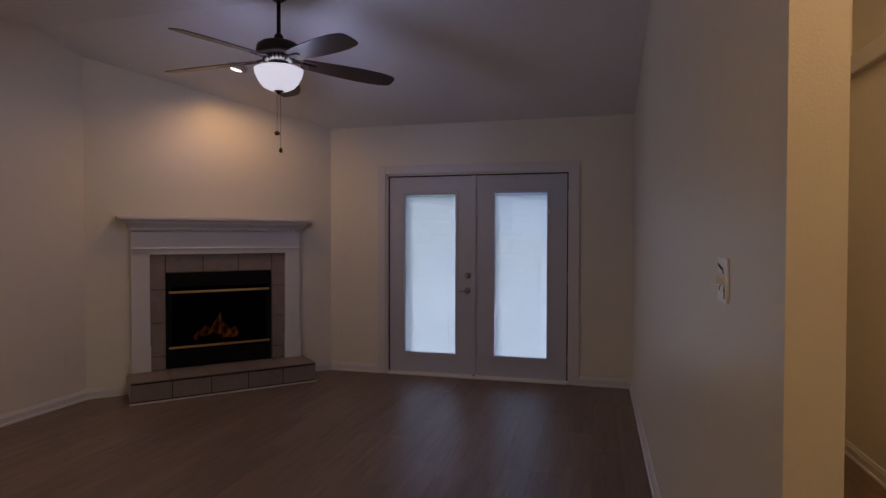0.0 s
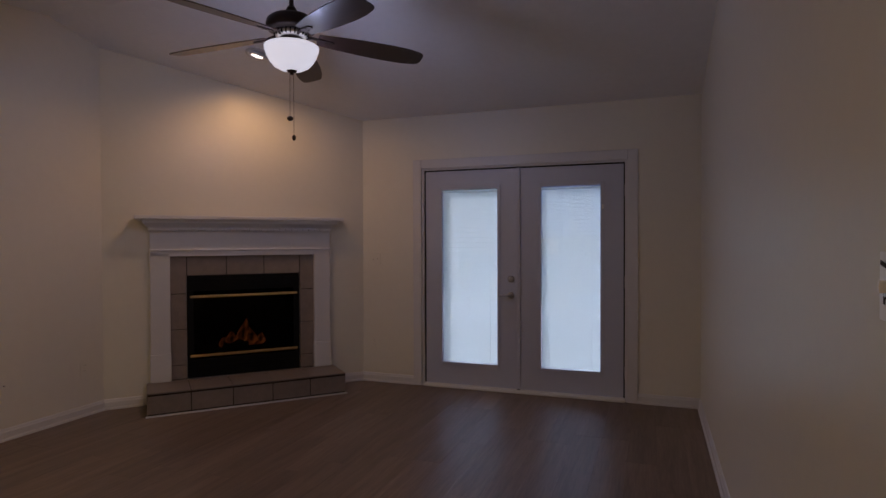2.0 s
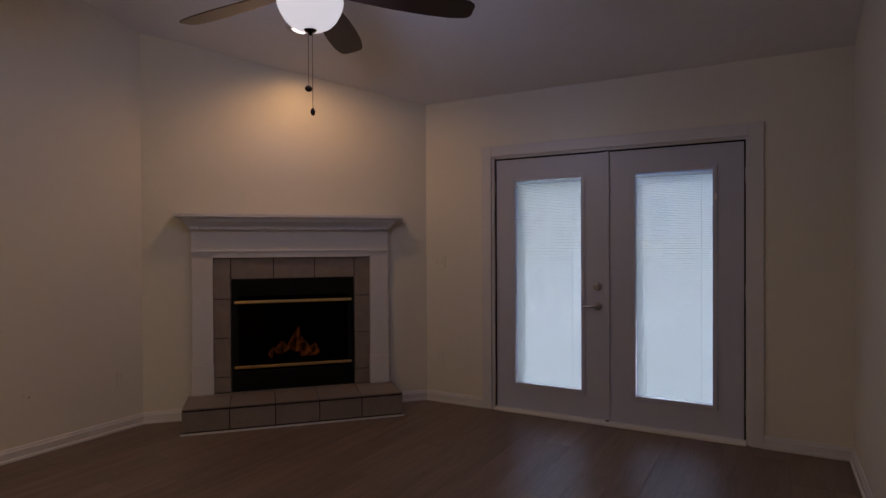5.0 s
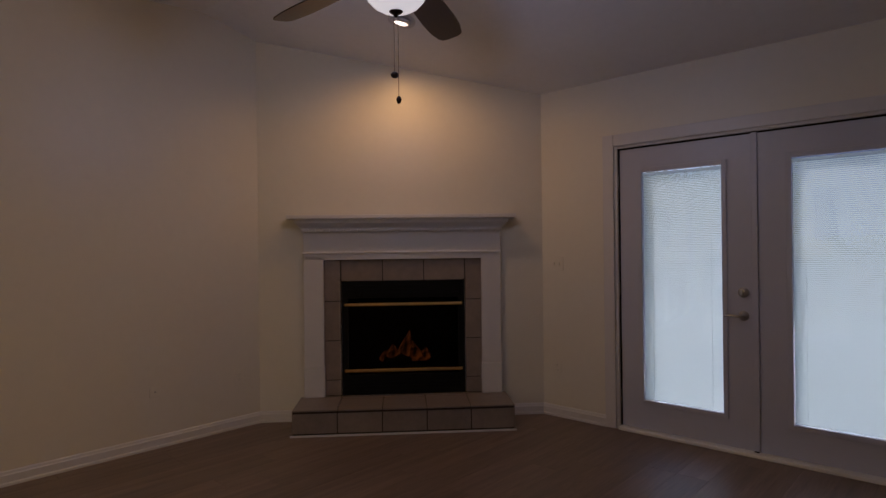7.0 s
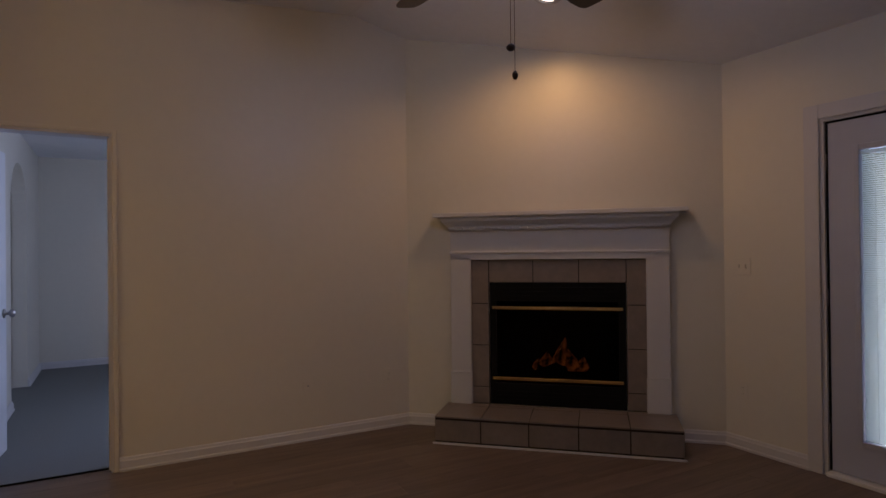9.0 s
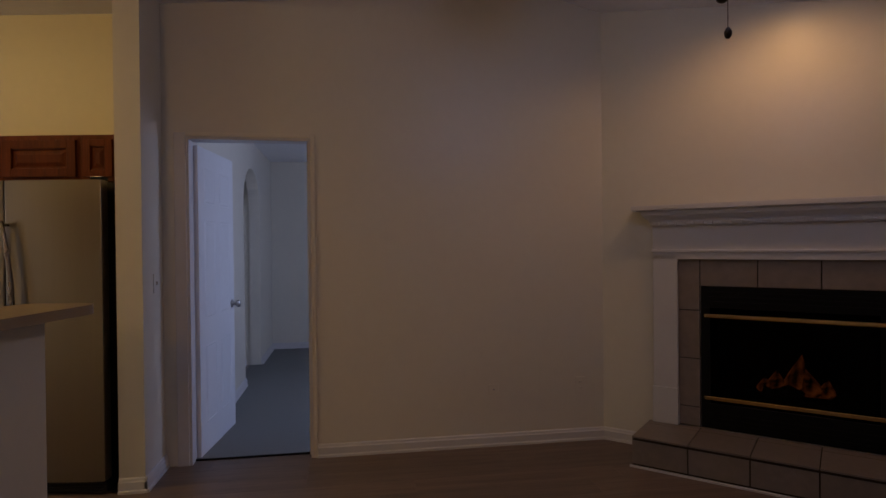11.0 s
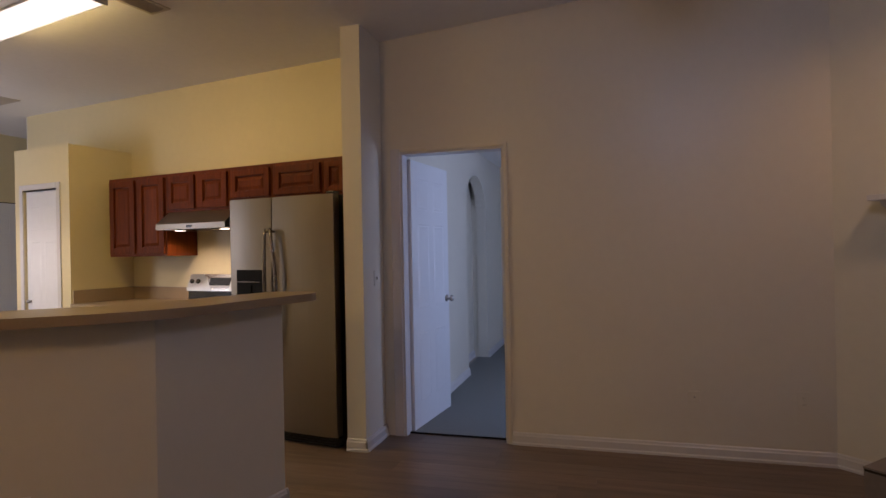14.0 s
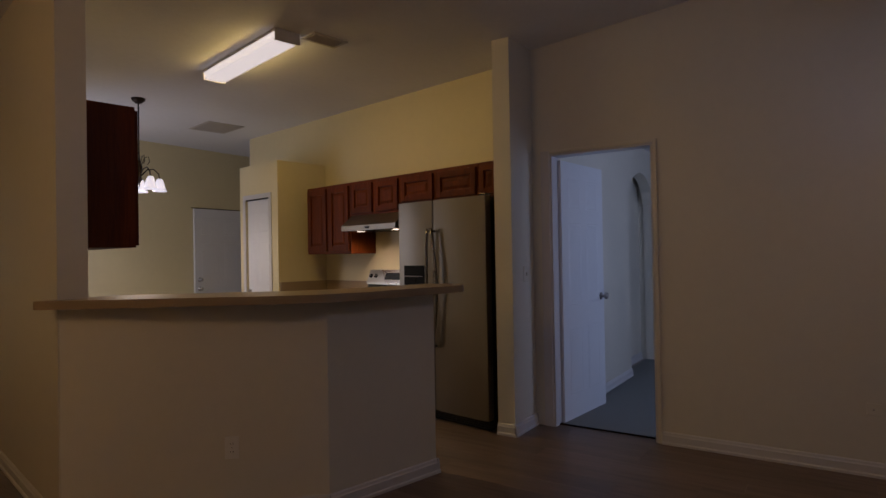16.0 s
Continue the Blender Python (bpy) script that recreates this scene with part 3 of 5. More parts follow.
part("deadbolt", on_leaf(turned([(0, 0.0), (0.033, 0.0), (0.033, 0.006), (0.027, 0.014), (0.02, 0.018), (0, 0.019)], 24), -0.935, 1.035), NICKEL, left_leaf, "satin nickel deadbolt", True)
part("thumb_turn", block(-0.94, -0.93, LEAF_Y0 - 0.036, LEAF_Y0 - 0.016, 1.017, 1.053, 0.003), NICKEL, left_leaf)
lever = on_leaf(turned([(0, 0.0), (0.032, 0.0), (0.032, 0.006), (0.024, 0.013), (0.011, 0.018), (0.010, 0.05), (0, 0.052)], 24), -0.935, 0.885)
tube([(-0.935, LEAF_Y0 - 0.045, 0.885), (-0.97, LEAF_Y0 - 0.048, 0.886), (-1.01, LEAF_Y0 - 0.046, 0.884), (-1.045, LEAF_Y0 - 0.040, 0.880)], [0.010, 0.009, 0.008, 0.006], 10, lever)
part("lever_handle", lever, NICKEL, left_leaf, "satin nickel lever handle", True)
for z in (0.25, 1.03, 1.82):
    part("hinge", tube([(0.064, LEAF_Y0 - 0.006, z - 0.05), (0.064, LEAF_Y0 - 0.006, z + 0.05)], 0.006, 8), NICKEL, patio)
    part("hinge", tube([(-1.779, LEAF_Y0 - 0.006, z - 0.05), (-1.779, LEAF_Y0 - 0.006, z + 0.05)], 0.006, 8), NICKEL, patio)

# outdoors behind the patio doors and the bedroom window
structure("ground", block(-400, 400, NORTH + 0.16, 500, -0.4, -0.07), LAWN, "mown green lawn", "ground")
structure("pavement_patio", block(-12.0, 8.0, NORTH + 0.15, 13.6, -0.068, -0.03, 0.005), CONCRETE, "wide pale concrete patio", "patio")


def hedge(x, y, w, h, d, seed):
    """A clipped row of shrubs: many small leaves round a few stems."""
    r = random.Random(seed)
    bm = bmesh.new()
    for _ in range(int(2100 * w * h)):
        p = Vector((r.uniform(-w / 2, w / 2), r.uniform(-d / 2, d / 2), r.uniform(0.02, h) * (0.84 + 0.24 * r.random())))
        turn = Euler((r.uniform(0, 6), r.uniform(0, 6), r.uniform(0, 6))).to_matrix()
        s = r.uniform(0.035, 0.07)
        bm.faces.new([bm.verts.new(p + turn @ Vector(c) * s) for c in ((-1, 0, 0), (0, -0.5, 0.12), (1, 0, 0), (0, 0.5, 0.12))])
    ob = thing("hedge", pose(x, y, -0.07), "dense green leafy hedge behind the patio", "hedge", "hedges behind the patio")
    tagged(part("foliage", bm, LEAF, ob), kind="stuff")
    for k in range(4):
        sx = -w / 2 + (k + 0.5) * w / 4
        part("stem", tube([(sx, 0, 0), (sx + 0.05, 0.03, h * 0.7)], [0.03, 0.012], 6), BARK, ob)
    return ob


for k, x in enumerate((-10.6, -7.5, -4.4, -1.3, 1.8)):
    hedge(x, 17.3 + 0.2 * (k % 2), 3.1, (3.1, 3.4, 3.2, 1.5, 1.55)[k], 0.9, 10 + k)

# neighbouring house with lapped siding
house = thing("neighbour_house", pose(0.6, 22.0, -0.07), "tall blue-grey lap-sided house behind the hedge", "house")
part("wall", block(-5.2, 5.2, 0.03, 6.0, 0, 5.0), SIDING, house)
for k in range(23):
    q = block(-5.22, 5.22, 0.0, 0.03, 0.06 + 0.21 * k, 0.265 + 0.21 * k, 0.004)
    part("siding_board", q, SIDING, house)
part("roof", prism([(-0.5, 4.95), (3.0, 6.9), (6.5, 4.95), (6.5, 5.1), (3.0, 7.05), (-0.5, 5.1)], -5.6, 5.6, 0, 'X'), ROOF, house)
part("fascia", block(-5.6, 5.6, -0.53, -0.5, 4.92, 5.12), TRIM, house)

# ---------------------------------------------------------------- bedroom door
bdoor = thing("door_2", pose(0, 0, 0), "white panelled bedroom door, standing open", "door", kind="structure")
bm = bmesh.new()
for y0, y1, z0, z1 in ((DOOR_S, DOOR_S + 0.02, 0, DOOR_TOP), (DOOR_N - 0.02, DOOR_N, 0, DOOR_TOP), (DOOR_S + 0.02, DOOR_N - 0.02, DOOR_TOP - 0.02, DOOR_TOP)):
    block(WEST - 0.125, WEST + 0.003, y0, y1, z0, z1, 0, bm)
part("jamb", bm, TRIM, bdoor)
part("hinge_casing", block(WEST, WEST + 0.014, DOOR_S - 0.066, DOOR_S + 0.004, 0, DOOR_TOP + 0.02, 0.004), TRIM, bdoor)
bm = bmesh.new()
block(WEST, WEST + 0.014, DOOR_N - 0.004, DOOR_N + 0.022, 0, DOOR_TOP + 0.02, 0.004, bm)
block(WEST, WEST + 0.014, DOOR_S + 0.004, DOOR_N - 0.004, DOOR_TOP - 0.004, DOOR_TOP + 0.02, 0.004, bm)
part("casing", bm, PAINT, bdoor)
part("door_stop", block(WEST - 0.07, WEST - 0.055, DOOR_N - 0.031, DOOR_N - 0.02, 0, DOOR_TOP - 0.02), TRIM, bdoor)


def panel_door(width, height, rows, thick=0.035, stile=0.11, mid=0.10):
    """A moulded door leaf, hinge at x = 0, x along its width, with raised panels in two columns."""
    bm = block(0, width, -thick / 2, thick / 2, 0.006, height, 0.002)
    panels = bmesh.new()
    pw = (width - 2 * stile - mid) / 2
    for c in range(2):
        x0 = stile + c * (pw + mid)
        for z0, z1 in rows:
            for side in (-1, 1):
                y = side * thick / 2
                loop = [(x0, z0), (x0 + pw, z0), (x0 + pw, z1), (x0, z1)]
                inner = lambda d, h: [panels.verts.new((min(max(x, x0 + d), x0 + pw - d), y + side * h, min(max(z, z0 + d), z1 - d))) for x, z in loop]
                rings = [inner(0, 0.0003), inner(0.008, 0.0032), inner(0.016, 0.0006), inner(0.036, 0.0026)]
                for a, b in zip(rings, rings[1:]):
                    for k in range(4):
                        panels.faces.new((a[k], a[(k + 1) % 4], b[(k + 1) % 4], b[k]))
                panels.faces.new(rings[-1])
    return bm, panels


SIX = ((0.20, 0.72), (0.90, 1.55), (1.66, 1.90))
leafbm, panelbm = panel_door(0.74, 2.03, SIX)
OPEN = pose(WEST - 0.11, DOOR_S + 0.030, 0.0, 0, 0, 174)
for b in (leafbm, panelbm):
    b.transform(OPEN)
leaf = part("leaf", leafbm, DOORP, bdoor)
part("raised_panels", panelbm, DOORP, leaf)
knob = turned([(0, 0), (0.031, 0), (0.031, 0.006), (0.013, 0.012), (0.012, 0.03), (0.024, 0.036), (0.028, 0.048), (0.024, 0.06), (0.010, 0.066), (0, 0.067)], 24)
k2 = turned([(0, 0), (0.031, 0), (0.031, 0.006), (0.013, 0.012), (0.012, 0.03), (0.024, 0.036), (0.028, 0.048), (0.024, 0.06), (0.010, 0.066), (0, 0.067)], 24)
knob.transform(OPEN @ Matrix.Translation((0.68, -0.0175, 0.94)) @ pose(0, 0, 0, 90, 0, 0))
k2.transform(OPEN @ Matrix.Translation((0.68, 0.0175, 0.94)) @ pose(0, 0, 0, -90, 0, 0))
part("knob", knob, NICKEL, leaf, "satin nickel knob", True)
part("knob", k2, NICKEL, leaf, "satin nickel knob", True)
for z in (0.26, 1.03, 1.80):
    h = block(-0.03, 0.012, 0.012, 0.022, z - 0.045, z + 0.045, 0.002)
    tube([(-0.004, 0.024, z - 0.048), (-0.004, 0.024, z + 0.048)], 0.006, 8, h)
    h.transform(OPEN)
    part("hinge", h, NICKEL, leaf)
part("carpet_bar", block(WEST - 0.082, WEST - 0.068, DOOR_S + 0.02, DOOR_N - 0.02, 0.0, 0.011, 0.002), BLACK, bdoor)

# ---------------------------------------------------------------- fireplace
fire = thing("fireplace", DIAG_TURN, "white mantel fireplace with a grey-brown tile surround and raised hearth", "fireplace")
# in the fireplace's own frame x runs along the wall and the room lies towards -y
MAN_HALF, MAN_TOP = 0.888, 1.61
TILE_HALF, TILE_TOP = 0.627, 1.262
HEARTH_H, HEARTH_D, HEARTH_HALF = 0.188, 0.42, 0.81


def fp(x0, x1, o0, o1, z0, z1, bevel=0.0, bm=None):
    return block(x0, x1, -o1, -o0, z0, z1, bevel, bm)


part("backing", fp(-TILE_HALF - 0.01, -BOX_HALF - 0.002, 0.001, 0.010, HEARTH_H, TILE_TOP), GROUT, fire)
part("backing", fp(BOX_HALF + 0.002, TILE_HALF + 0.01, 0.001, 0.010, HEARTH_H, TILE_TOP), GROUT, fire)
part("backing", fp(-BOX_HALF - 0.002, BOX_HALF + 0.002, 0.001, 0.010, BOX_HIGH, TILE_TOP), GROUT, fire)


def tile_piece(x0, x1, o0, o1, z0, z1, gap=0.0034):
    return part("tile", fp(x0 + gap, x1 - gap, o0, o1, z0 + gap, z1 - gap, 0.0022), TILE, fire)


for side in (-1, 1):
    a, b = sorted((side * BOX_HALF, side * TILE_HALF))
    for z0, z1 in ((HEARTH_H + 0.004, 0.315), (0.315, 0.625), (0.625, 0.935), (0.935, TILE_TOP)):
        tile_piece(a, b, 0.008, 0.019, z0, z1)
for x0, x1 in ((-BOX_HALF, -0.163), (-0.163, 0.163), (0.163, BOX_HALF)):
    tile_piece(x0, x1, 0.008, 0.019, BOX_HIGH, TILE_TOP)
# hearth: core, front and top tiles, thin white strip at the floor
part("hearth_core", fp(-HEARTH_HALF + 0.006, HEARTH_HALF - 0.006, 0.002, HEARTH_D - 0.008, 0.0, HEARTH_H - 0.008), GROUT, fire, "dark grout of the raised hearth")
part("hearth_strip", fp(-HEARTH_HALF - 0.01, HEARTH_HALF + 0.01, HEARTH_D - 0.004, HEARTH_D + 0.012, 0.0, 0.012, 0.003), TRIM, fire)
W5 = 2 * HEARTH_HALF / 5
for k in range(5):
    x0 = -HEARTH_HALF + k * W5
    part("tile", fp(x0 + 0.0042, x0 + W5 - 0.0042, HEARTH_D - 0.010, HEARTH_D - 0.002, 0.022, HEARTH_H - 0.025, 0.002), TILE, fire)
    part("tile", fp(x0 + 0.003, x0 + W5 - 0.003, 0.105, HEARTH_D + 0.001, HEARTH_H - 0.009, HEARTH_H + 0.001, 0.002), TILE, fire)
    part("tile", fp(x0 + 0.003, x0 + W5 - 0.003, 0.022, 0.101, HEARTH_H - 0.009, HEARTH_H + 0.001, 0.002), TILE, fire)
for side in (-1, 1):
    x0, x1 = sorted((side * (HEARTH_HALF - 0.008), side * HEARTH_HALF))
    part("tile", fp(x0, x1, 0.01, HEARTH_D - 0.012, 0.016, HEARTH_H - 0.012, 0.002), TILE, fire)
# mantel: pilasters with plinths and caps, frieze, dentils, crown and shelf
LEG_IN, LEG_OUT = TILE_HALF - 0.005, 0.775
for side in (-1, 1):
    x0, x1 = sorted((side * LEG_IN, side * LEG_OUT))
    part("pilaster", fp(x0, x1, 0.001, 0.045, HEARTH_H + 0.24, TILE_TOP + 0.03, 0.004), TRIM, fire)
    part("plinth", fp(x0 - 0.004, x1 + 0.004, 0.001, 0.056, HEARTH_H + 0.002, HEARTH_H + 0.24, 0.005), TRIM, fire)
part("frieze", fp(-LEG_OUT, LEG_OUT, 0.001, 0.045, TILE_TOP, 1.50, 0.003), TRIM, fire)
part("frieze_bead", fp(-LEG_OUT - 0.006, LEG_OUT + 0.006, 0.045, 0.056, TILE_TOP + 0.045, TILE_TOP + 0.062, 0.004), TRIM, fire)
crown = bmesh.new()
prof = [(0.0, 1.475), (0.055, 1.475), (0.058, 1.50), (0.066, 1.515), (0.085, 1.530), (0.105, 1.548), (0.112, 1.570), (0.112, 1.578), (0.0, 1.578)]
rings = []
for x, grow in ((-LEG_OUT, -1), (LEG_OUT, 1)):
    rings.append([crown.verts.new((x + grow * max(o - 0.045, 0) * 0.9, -o, z)) for o, z in prof])
for i in range(len(prof)):
    j = (i + 1) % len(prof)
    crown.faces.new((rings[0][i], rings[0][j], rings[1][j], rings[1][i]))
crown.faces.new(rings[0][::-1])
crown.faces.new(rings[1])
part("crown_moulding", crown, TRIM, fire)
part("shelf", fp(-MAN_HALF, MAN_HALF, 0.001, 0.142, 1.578, MAN_TOP, 0.005), TRIM, fire)
dent = mesh_of("dentil", fp(-0.0235, 0.0235, 0.0, 0.024, 0.0, 0.018, 0.001), TRIM)
for k in range(29):
    ob = new("dentil", dent)
    ob.parent = fire
    ob.location = (-0.749 + k * 0.0535, -0.056, 1.484)
# firebox: steel face, brass strips, dark glass, refractory box, logs and flame
B = BOX_HALF - 0.004
for x0, x1, z0, z1 in ((-B, B, BOX_HIGH - 0.135, BOX_HIGH - 0.004), (-B, B, BOX_LOW + 0.002, BOX_LOW + 0.16), (-B, -B + 0.05, BOX_LOW + 0.16, BOX_HIGH - 0.135), (B - 0.05, B, BOX_LOW + 0.16, BOX_HIGH - 0.135)):
    face = part("steel_face", fp(x0, x1, 0.0, 0.014, z0, z1, 0.002), BLACK, fire, "black steel firebox face")
for z in (0.905, 0.385):
    part("brass_strip", fp(-B + 0.02, B - 0.02, 0.014, 0.026, z - 0.012, z + 0.012, 0.004), BRASS, face, "polished brass strip")
for k in range(3):
    part("louvre", fp(-B + 0.04, B - 0.04, 0.014, 0.018, BOX_HIGH - 0.045 - 0.03 * k, BOX_HIGH - 0.033 - 0.03 * k, 0.001), BLACK, face)
    part("louvre", fp(-B + 0.04, B - 0.04, 0.014, 0.018, BOX_LOW + 0.03 + 0.03 * k, BOX_LOW + 0.042 + 0.03 * k, 0.001), BLACK, face)
inner = bmesh.new()
for x0, x1, o0, o1, z0, z1 in ((-B, B, -0.50, -0.48, BOX_LOW, BOX_HIGH), (-B, -B + 0.02, -0.48, 0.0, BOX_LOW, BOX_HIGH), (B - 0.02, B, -0.48, 0.0, BOX_LOW, BOX_HIGH),
                               (-B + 0.02, B - 0.02, -0.48, 0.0, BOX_LOW, BOX_LOW + 0.02), (-B + 0.02, B - 0.02, -0.48, 0.0, BOX_HIGH - 0.02, BOX_HIGH)):
    fp(x0, x1, o0, o1, z0, z1, 0, inner)
part("firebox", inner, SOOT, fire, "soot-black firebox lining")
smoked = clear("smoked_glass", (0.075, 0.072, 0.07))
smoked.node_tree.nodes["Principled BSDF"].inputs["IOR"].default_value = 1.15
pane = part("glass_front", fp(-B + 0.05, B - 0.05, -0.012, -0.008, BOX_LOW + 0.16, BOX_HIGH - 0.135), smoked, fire, "smoked glass front")
pane.visible_shadow = False
for k, (a, b, r) in enumerate((((-0.26, 0.20, 0.30), (0.24, 0.26, 0.31), 0.05), ((-0.20, 0.30, 0.31), (0.22, 0.33, 0.30), 0.055), ((-0.16, 0.22, 0.40), (0.12, 0.30, 0.44), 0.04))):
    pts = [Vector(a).lerp(Vector(b), t / 6) + Vector((0, 0, 0.012 * math.sin(t * 2.1 + k))) for t in range(7)]
    part("log", tube(pts, [r * (0.9 + 0.15 * math.sin(t * 1.7 + k)) for t in range(7)], 10), LOG, fire, "charred ceramic log", True)
for k, (x, h, w) in enumerate(((-0.09, 0.15, 0.07), (0.0, 0.26, 0.075), (0.10, 0.19, 0.08), (0.17, 0.12, 0.055), (-0.16, 0.10, 0.05))):
    prof = [(w * 0.55, 0.40), (w, 0.40 + h * 0.22), (w * 0.72, 0.40 + h * 0.5), (w * 0.34, 0.40 + h * 0.78), (0, 0.40 + h)]
    fl = turned(prof, 10)
    for v in fl.verts:
        v.co.x += 0.25 * (v.co.z - 0.4) * math.sin(k * 2.3) + x
        v.co.y = v.co.y * 0.4 + 0.27
    part("flame", fl, FLAME, fire, "dull orange gas flame", True)

# ---------------------------------------------------------------- ceiling fan
fan = thing("ceiling_fan", pose(FAN[0], FAN[1], 0.045), "dark bronze five-blade ceiling fan with a lit frosted bowl", "ceiling fan")
TOPZ = vault(FAN[1]) - 0.045
part("canopy", turned([(0, TOPZ + 0.03), (0.075, TOPZ + 0.03), (0.075, TOPZ - 0.02), (0.06, TOPZ - 0.05), (0.03, TOPZ - 0.075), (0, TOPZ - 0.078)], 32), BRONZE, fan, "dark bronze canopy", True)
part("downrod", tube([(0, 0, TOPZ - 0.07), (0, 0, 2.70)], 0.0135, 14), BRONZE, fan, "", True)
part("rod_collar", turned([(0, 2.735), (0.022, 2.735), (0.03, 2.72), (0.034, 2.69), (0.05, 2.682), (0, 2.68)], 24), BRONZE, fan, "", True)
part("motor_housing", turned([(0, 2.685), (0.06, 2.684), (0.115, 2.674), (0.14, 2.655), (0.147, 2.63), (0.147, 2.605), (0.135, 2.592), (0.11, 2.585), (0.0, 2.585)], 40), BRONZE, fan, "dark bronze motor housing", True)
part("vent_ring", turned([(0, 2.588), (0.085, 2.588), (0.10, 2.575), (0.092, 2.556), (0.07, 2.548), (0, 2.548)], 40), BRIGHT, fan, "pale slotted vent ring", True)
slot = mesh_of("vent_slot", block(-0.0035, 0.0035, -0.008, 0.008, -0.012, 0.012, 0.001), BLACK)
for k in range(24):
    ob = new("vent_slot", slot)
    ob.parent = fan
    ob.matrix_basis = pose(0, 0, 0, 0, 0, k * 15) @ pose(0, 0.094, 2.568, 12, 0, 0)
part("switch_cup", turned([(0, 2.55), (0.066, 2.55), (0.07, 2.53), (0.066, 2.505), (0.05, 2.495), (0, 2.495)], 32), BRONZE, fan, "", True)
part("light_bowl", turned([(0.05, 2.500), (0.150, 2.505), (0.160, 2.498), (0.157, 2.475), (0.146, 2.445), (0.128, 2.412), (0.105, 2.386), (0.07, 2.366), (0.03, 2.358), (0, 2.357)], 48), BOWL, fan, "lit frosted glass bowl", True).visible_shadow = False
part("finial", turned([(0, 2.368), (0.030, 2.366), (0.032, 2.358), (0.024, 2.350), (0.012, 2.346), (0.010, 2.338), (0.005, 2.333), (0, 2.332)], 24), BRONZE, fan, "", True)
for x, z, r, h in ((-0.014, 2.078, 0.019, 0.015), (0.012, 1.962, 0.012, 0.018)):
    chain = part("pull_chain", tube([(x, 0.0, 2.36), (x, 0.0, z)], 0.0016, 5), CHAIN, fan)
    part("chain_bob", turned([(0, z + h), (r * 0.45, z + h * 0.85), (r, z + h * 0.15), (r * 0.9, z - h * 0.5), (r * 0.45, z - h * 0.95), (0, z - h)], 16, at=(x, 0)), BRONZE, chain, "dark wooden bob", True)
half = [(0.155, 0.056), (0.27, 0.069), (0.42, 0.083), (0.58, 0.089), (0.70, 0.085), (0.795, 0.068), (0.818, 0.046)]
outline = [(x, -y) for x, y in half] + [(x, y) for x, y in half[::-1]]
blade = mesh_of("blade", prism(rounded(outline, [0.01] * 5 + [0.015] * 4 + [0.01] * 5, 3), -0.003, 0.003, 0.0015), BLADE)
iron = bmesh.new()
tube([(0.085, 0, -0.004), (0.12, 0, 0.006), (0.16, 0, 0.0)], [0.011, 0.009, 0.009], 8, iron)
prism(rounded([(0.15, -0.022), (0.24, -0.016), (0.26, 0), (0.24, 0.016), (0.15, 0.022)], 0.008, 3), -0.010, -0.0035, 0, 'Z', iron)
for s in (-0.010, 0.010):
    turned([(0, -0.014), (0.005, -0.013), (0.005, -0.010), (0, -0.0095)], 8, iron, (0.205, s))
iron = mesh_of("blade_iron", iron, BRONZE)
FAN_PHASE = 41.5
for k in range(5):
    m = pose(0, 0, 2.568, 0, 0, FAN_PHASE + 72 * k) @ pose(0, 0, 0, -13, 3.6, 0)
    for name, me in (("blade", blade), ("blade_iron", iron)):
        ob = new(name, me)
        ob.parent = fan
        ob.matrix_basis = m

# recessed adjustable spot in the vault
SLOPE = math.degrees(math.atan(VAULT_RISE))
spot = thing("ceiling_spot", pose(SPOT.x, SPOT.y, vault(SPOT.y)) @ pose(0, 0, 0, -SLOPE, 0, 0), "recessed eyeball ceiling spot, lit, aimed at the fireplace wall", "spotlight")
part("trim_ring", turned([(0.062, -0.001), (0.095, -0.001), (0.093, -0.008), (0.078, -0.012), (0.062, -0.006), (0.062, -0.001)], 36), TRIM, spot, "white trim ring", True)
eye = turned([(0.045, 0.0), (0.064, -0.003), (0.062, -0.012), (0.056, -0.019), (0.050, -0.023), (0.045, -0.022)], 32)
eye.transform(pose(0, 0, 0, 8, 14, 0))
part("eyeball", eye, TRIM, spot, "", True)
lens = turned([(0, -0.012), (0.045, -0.014), (0.049, -0.022), (0.03, -0.027), (0, -0.028)], 24)
lens.transform(pose(0, 0, 0, 8, 14, 0))
part("bulb", lens, BULB, spot, "glowing warm bulb", True).visible_shadow = False


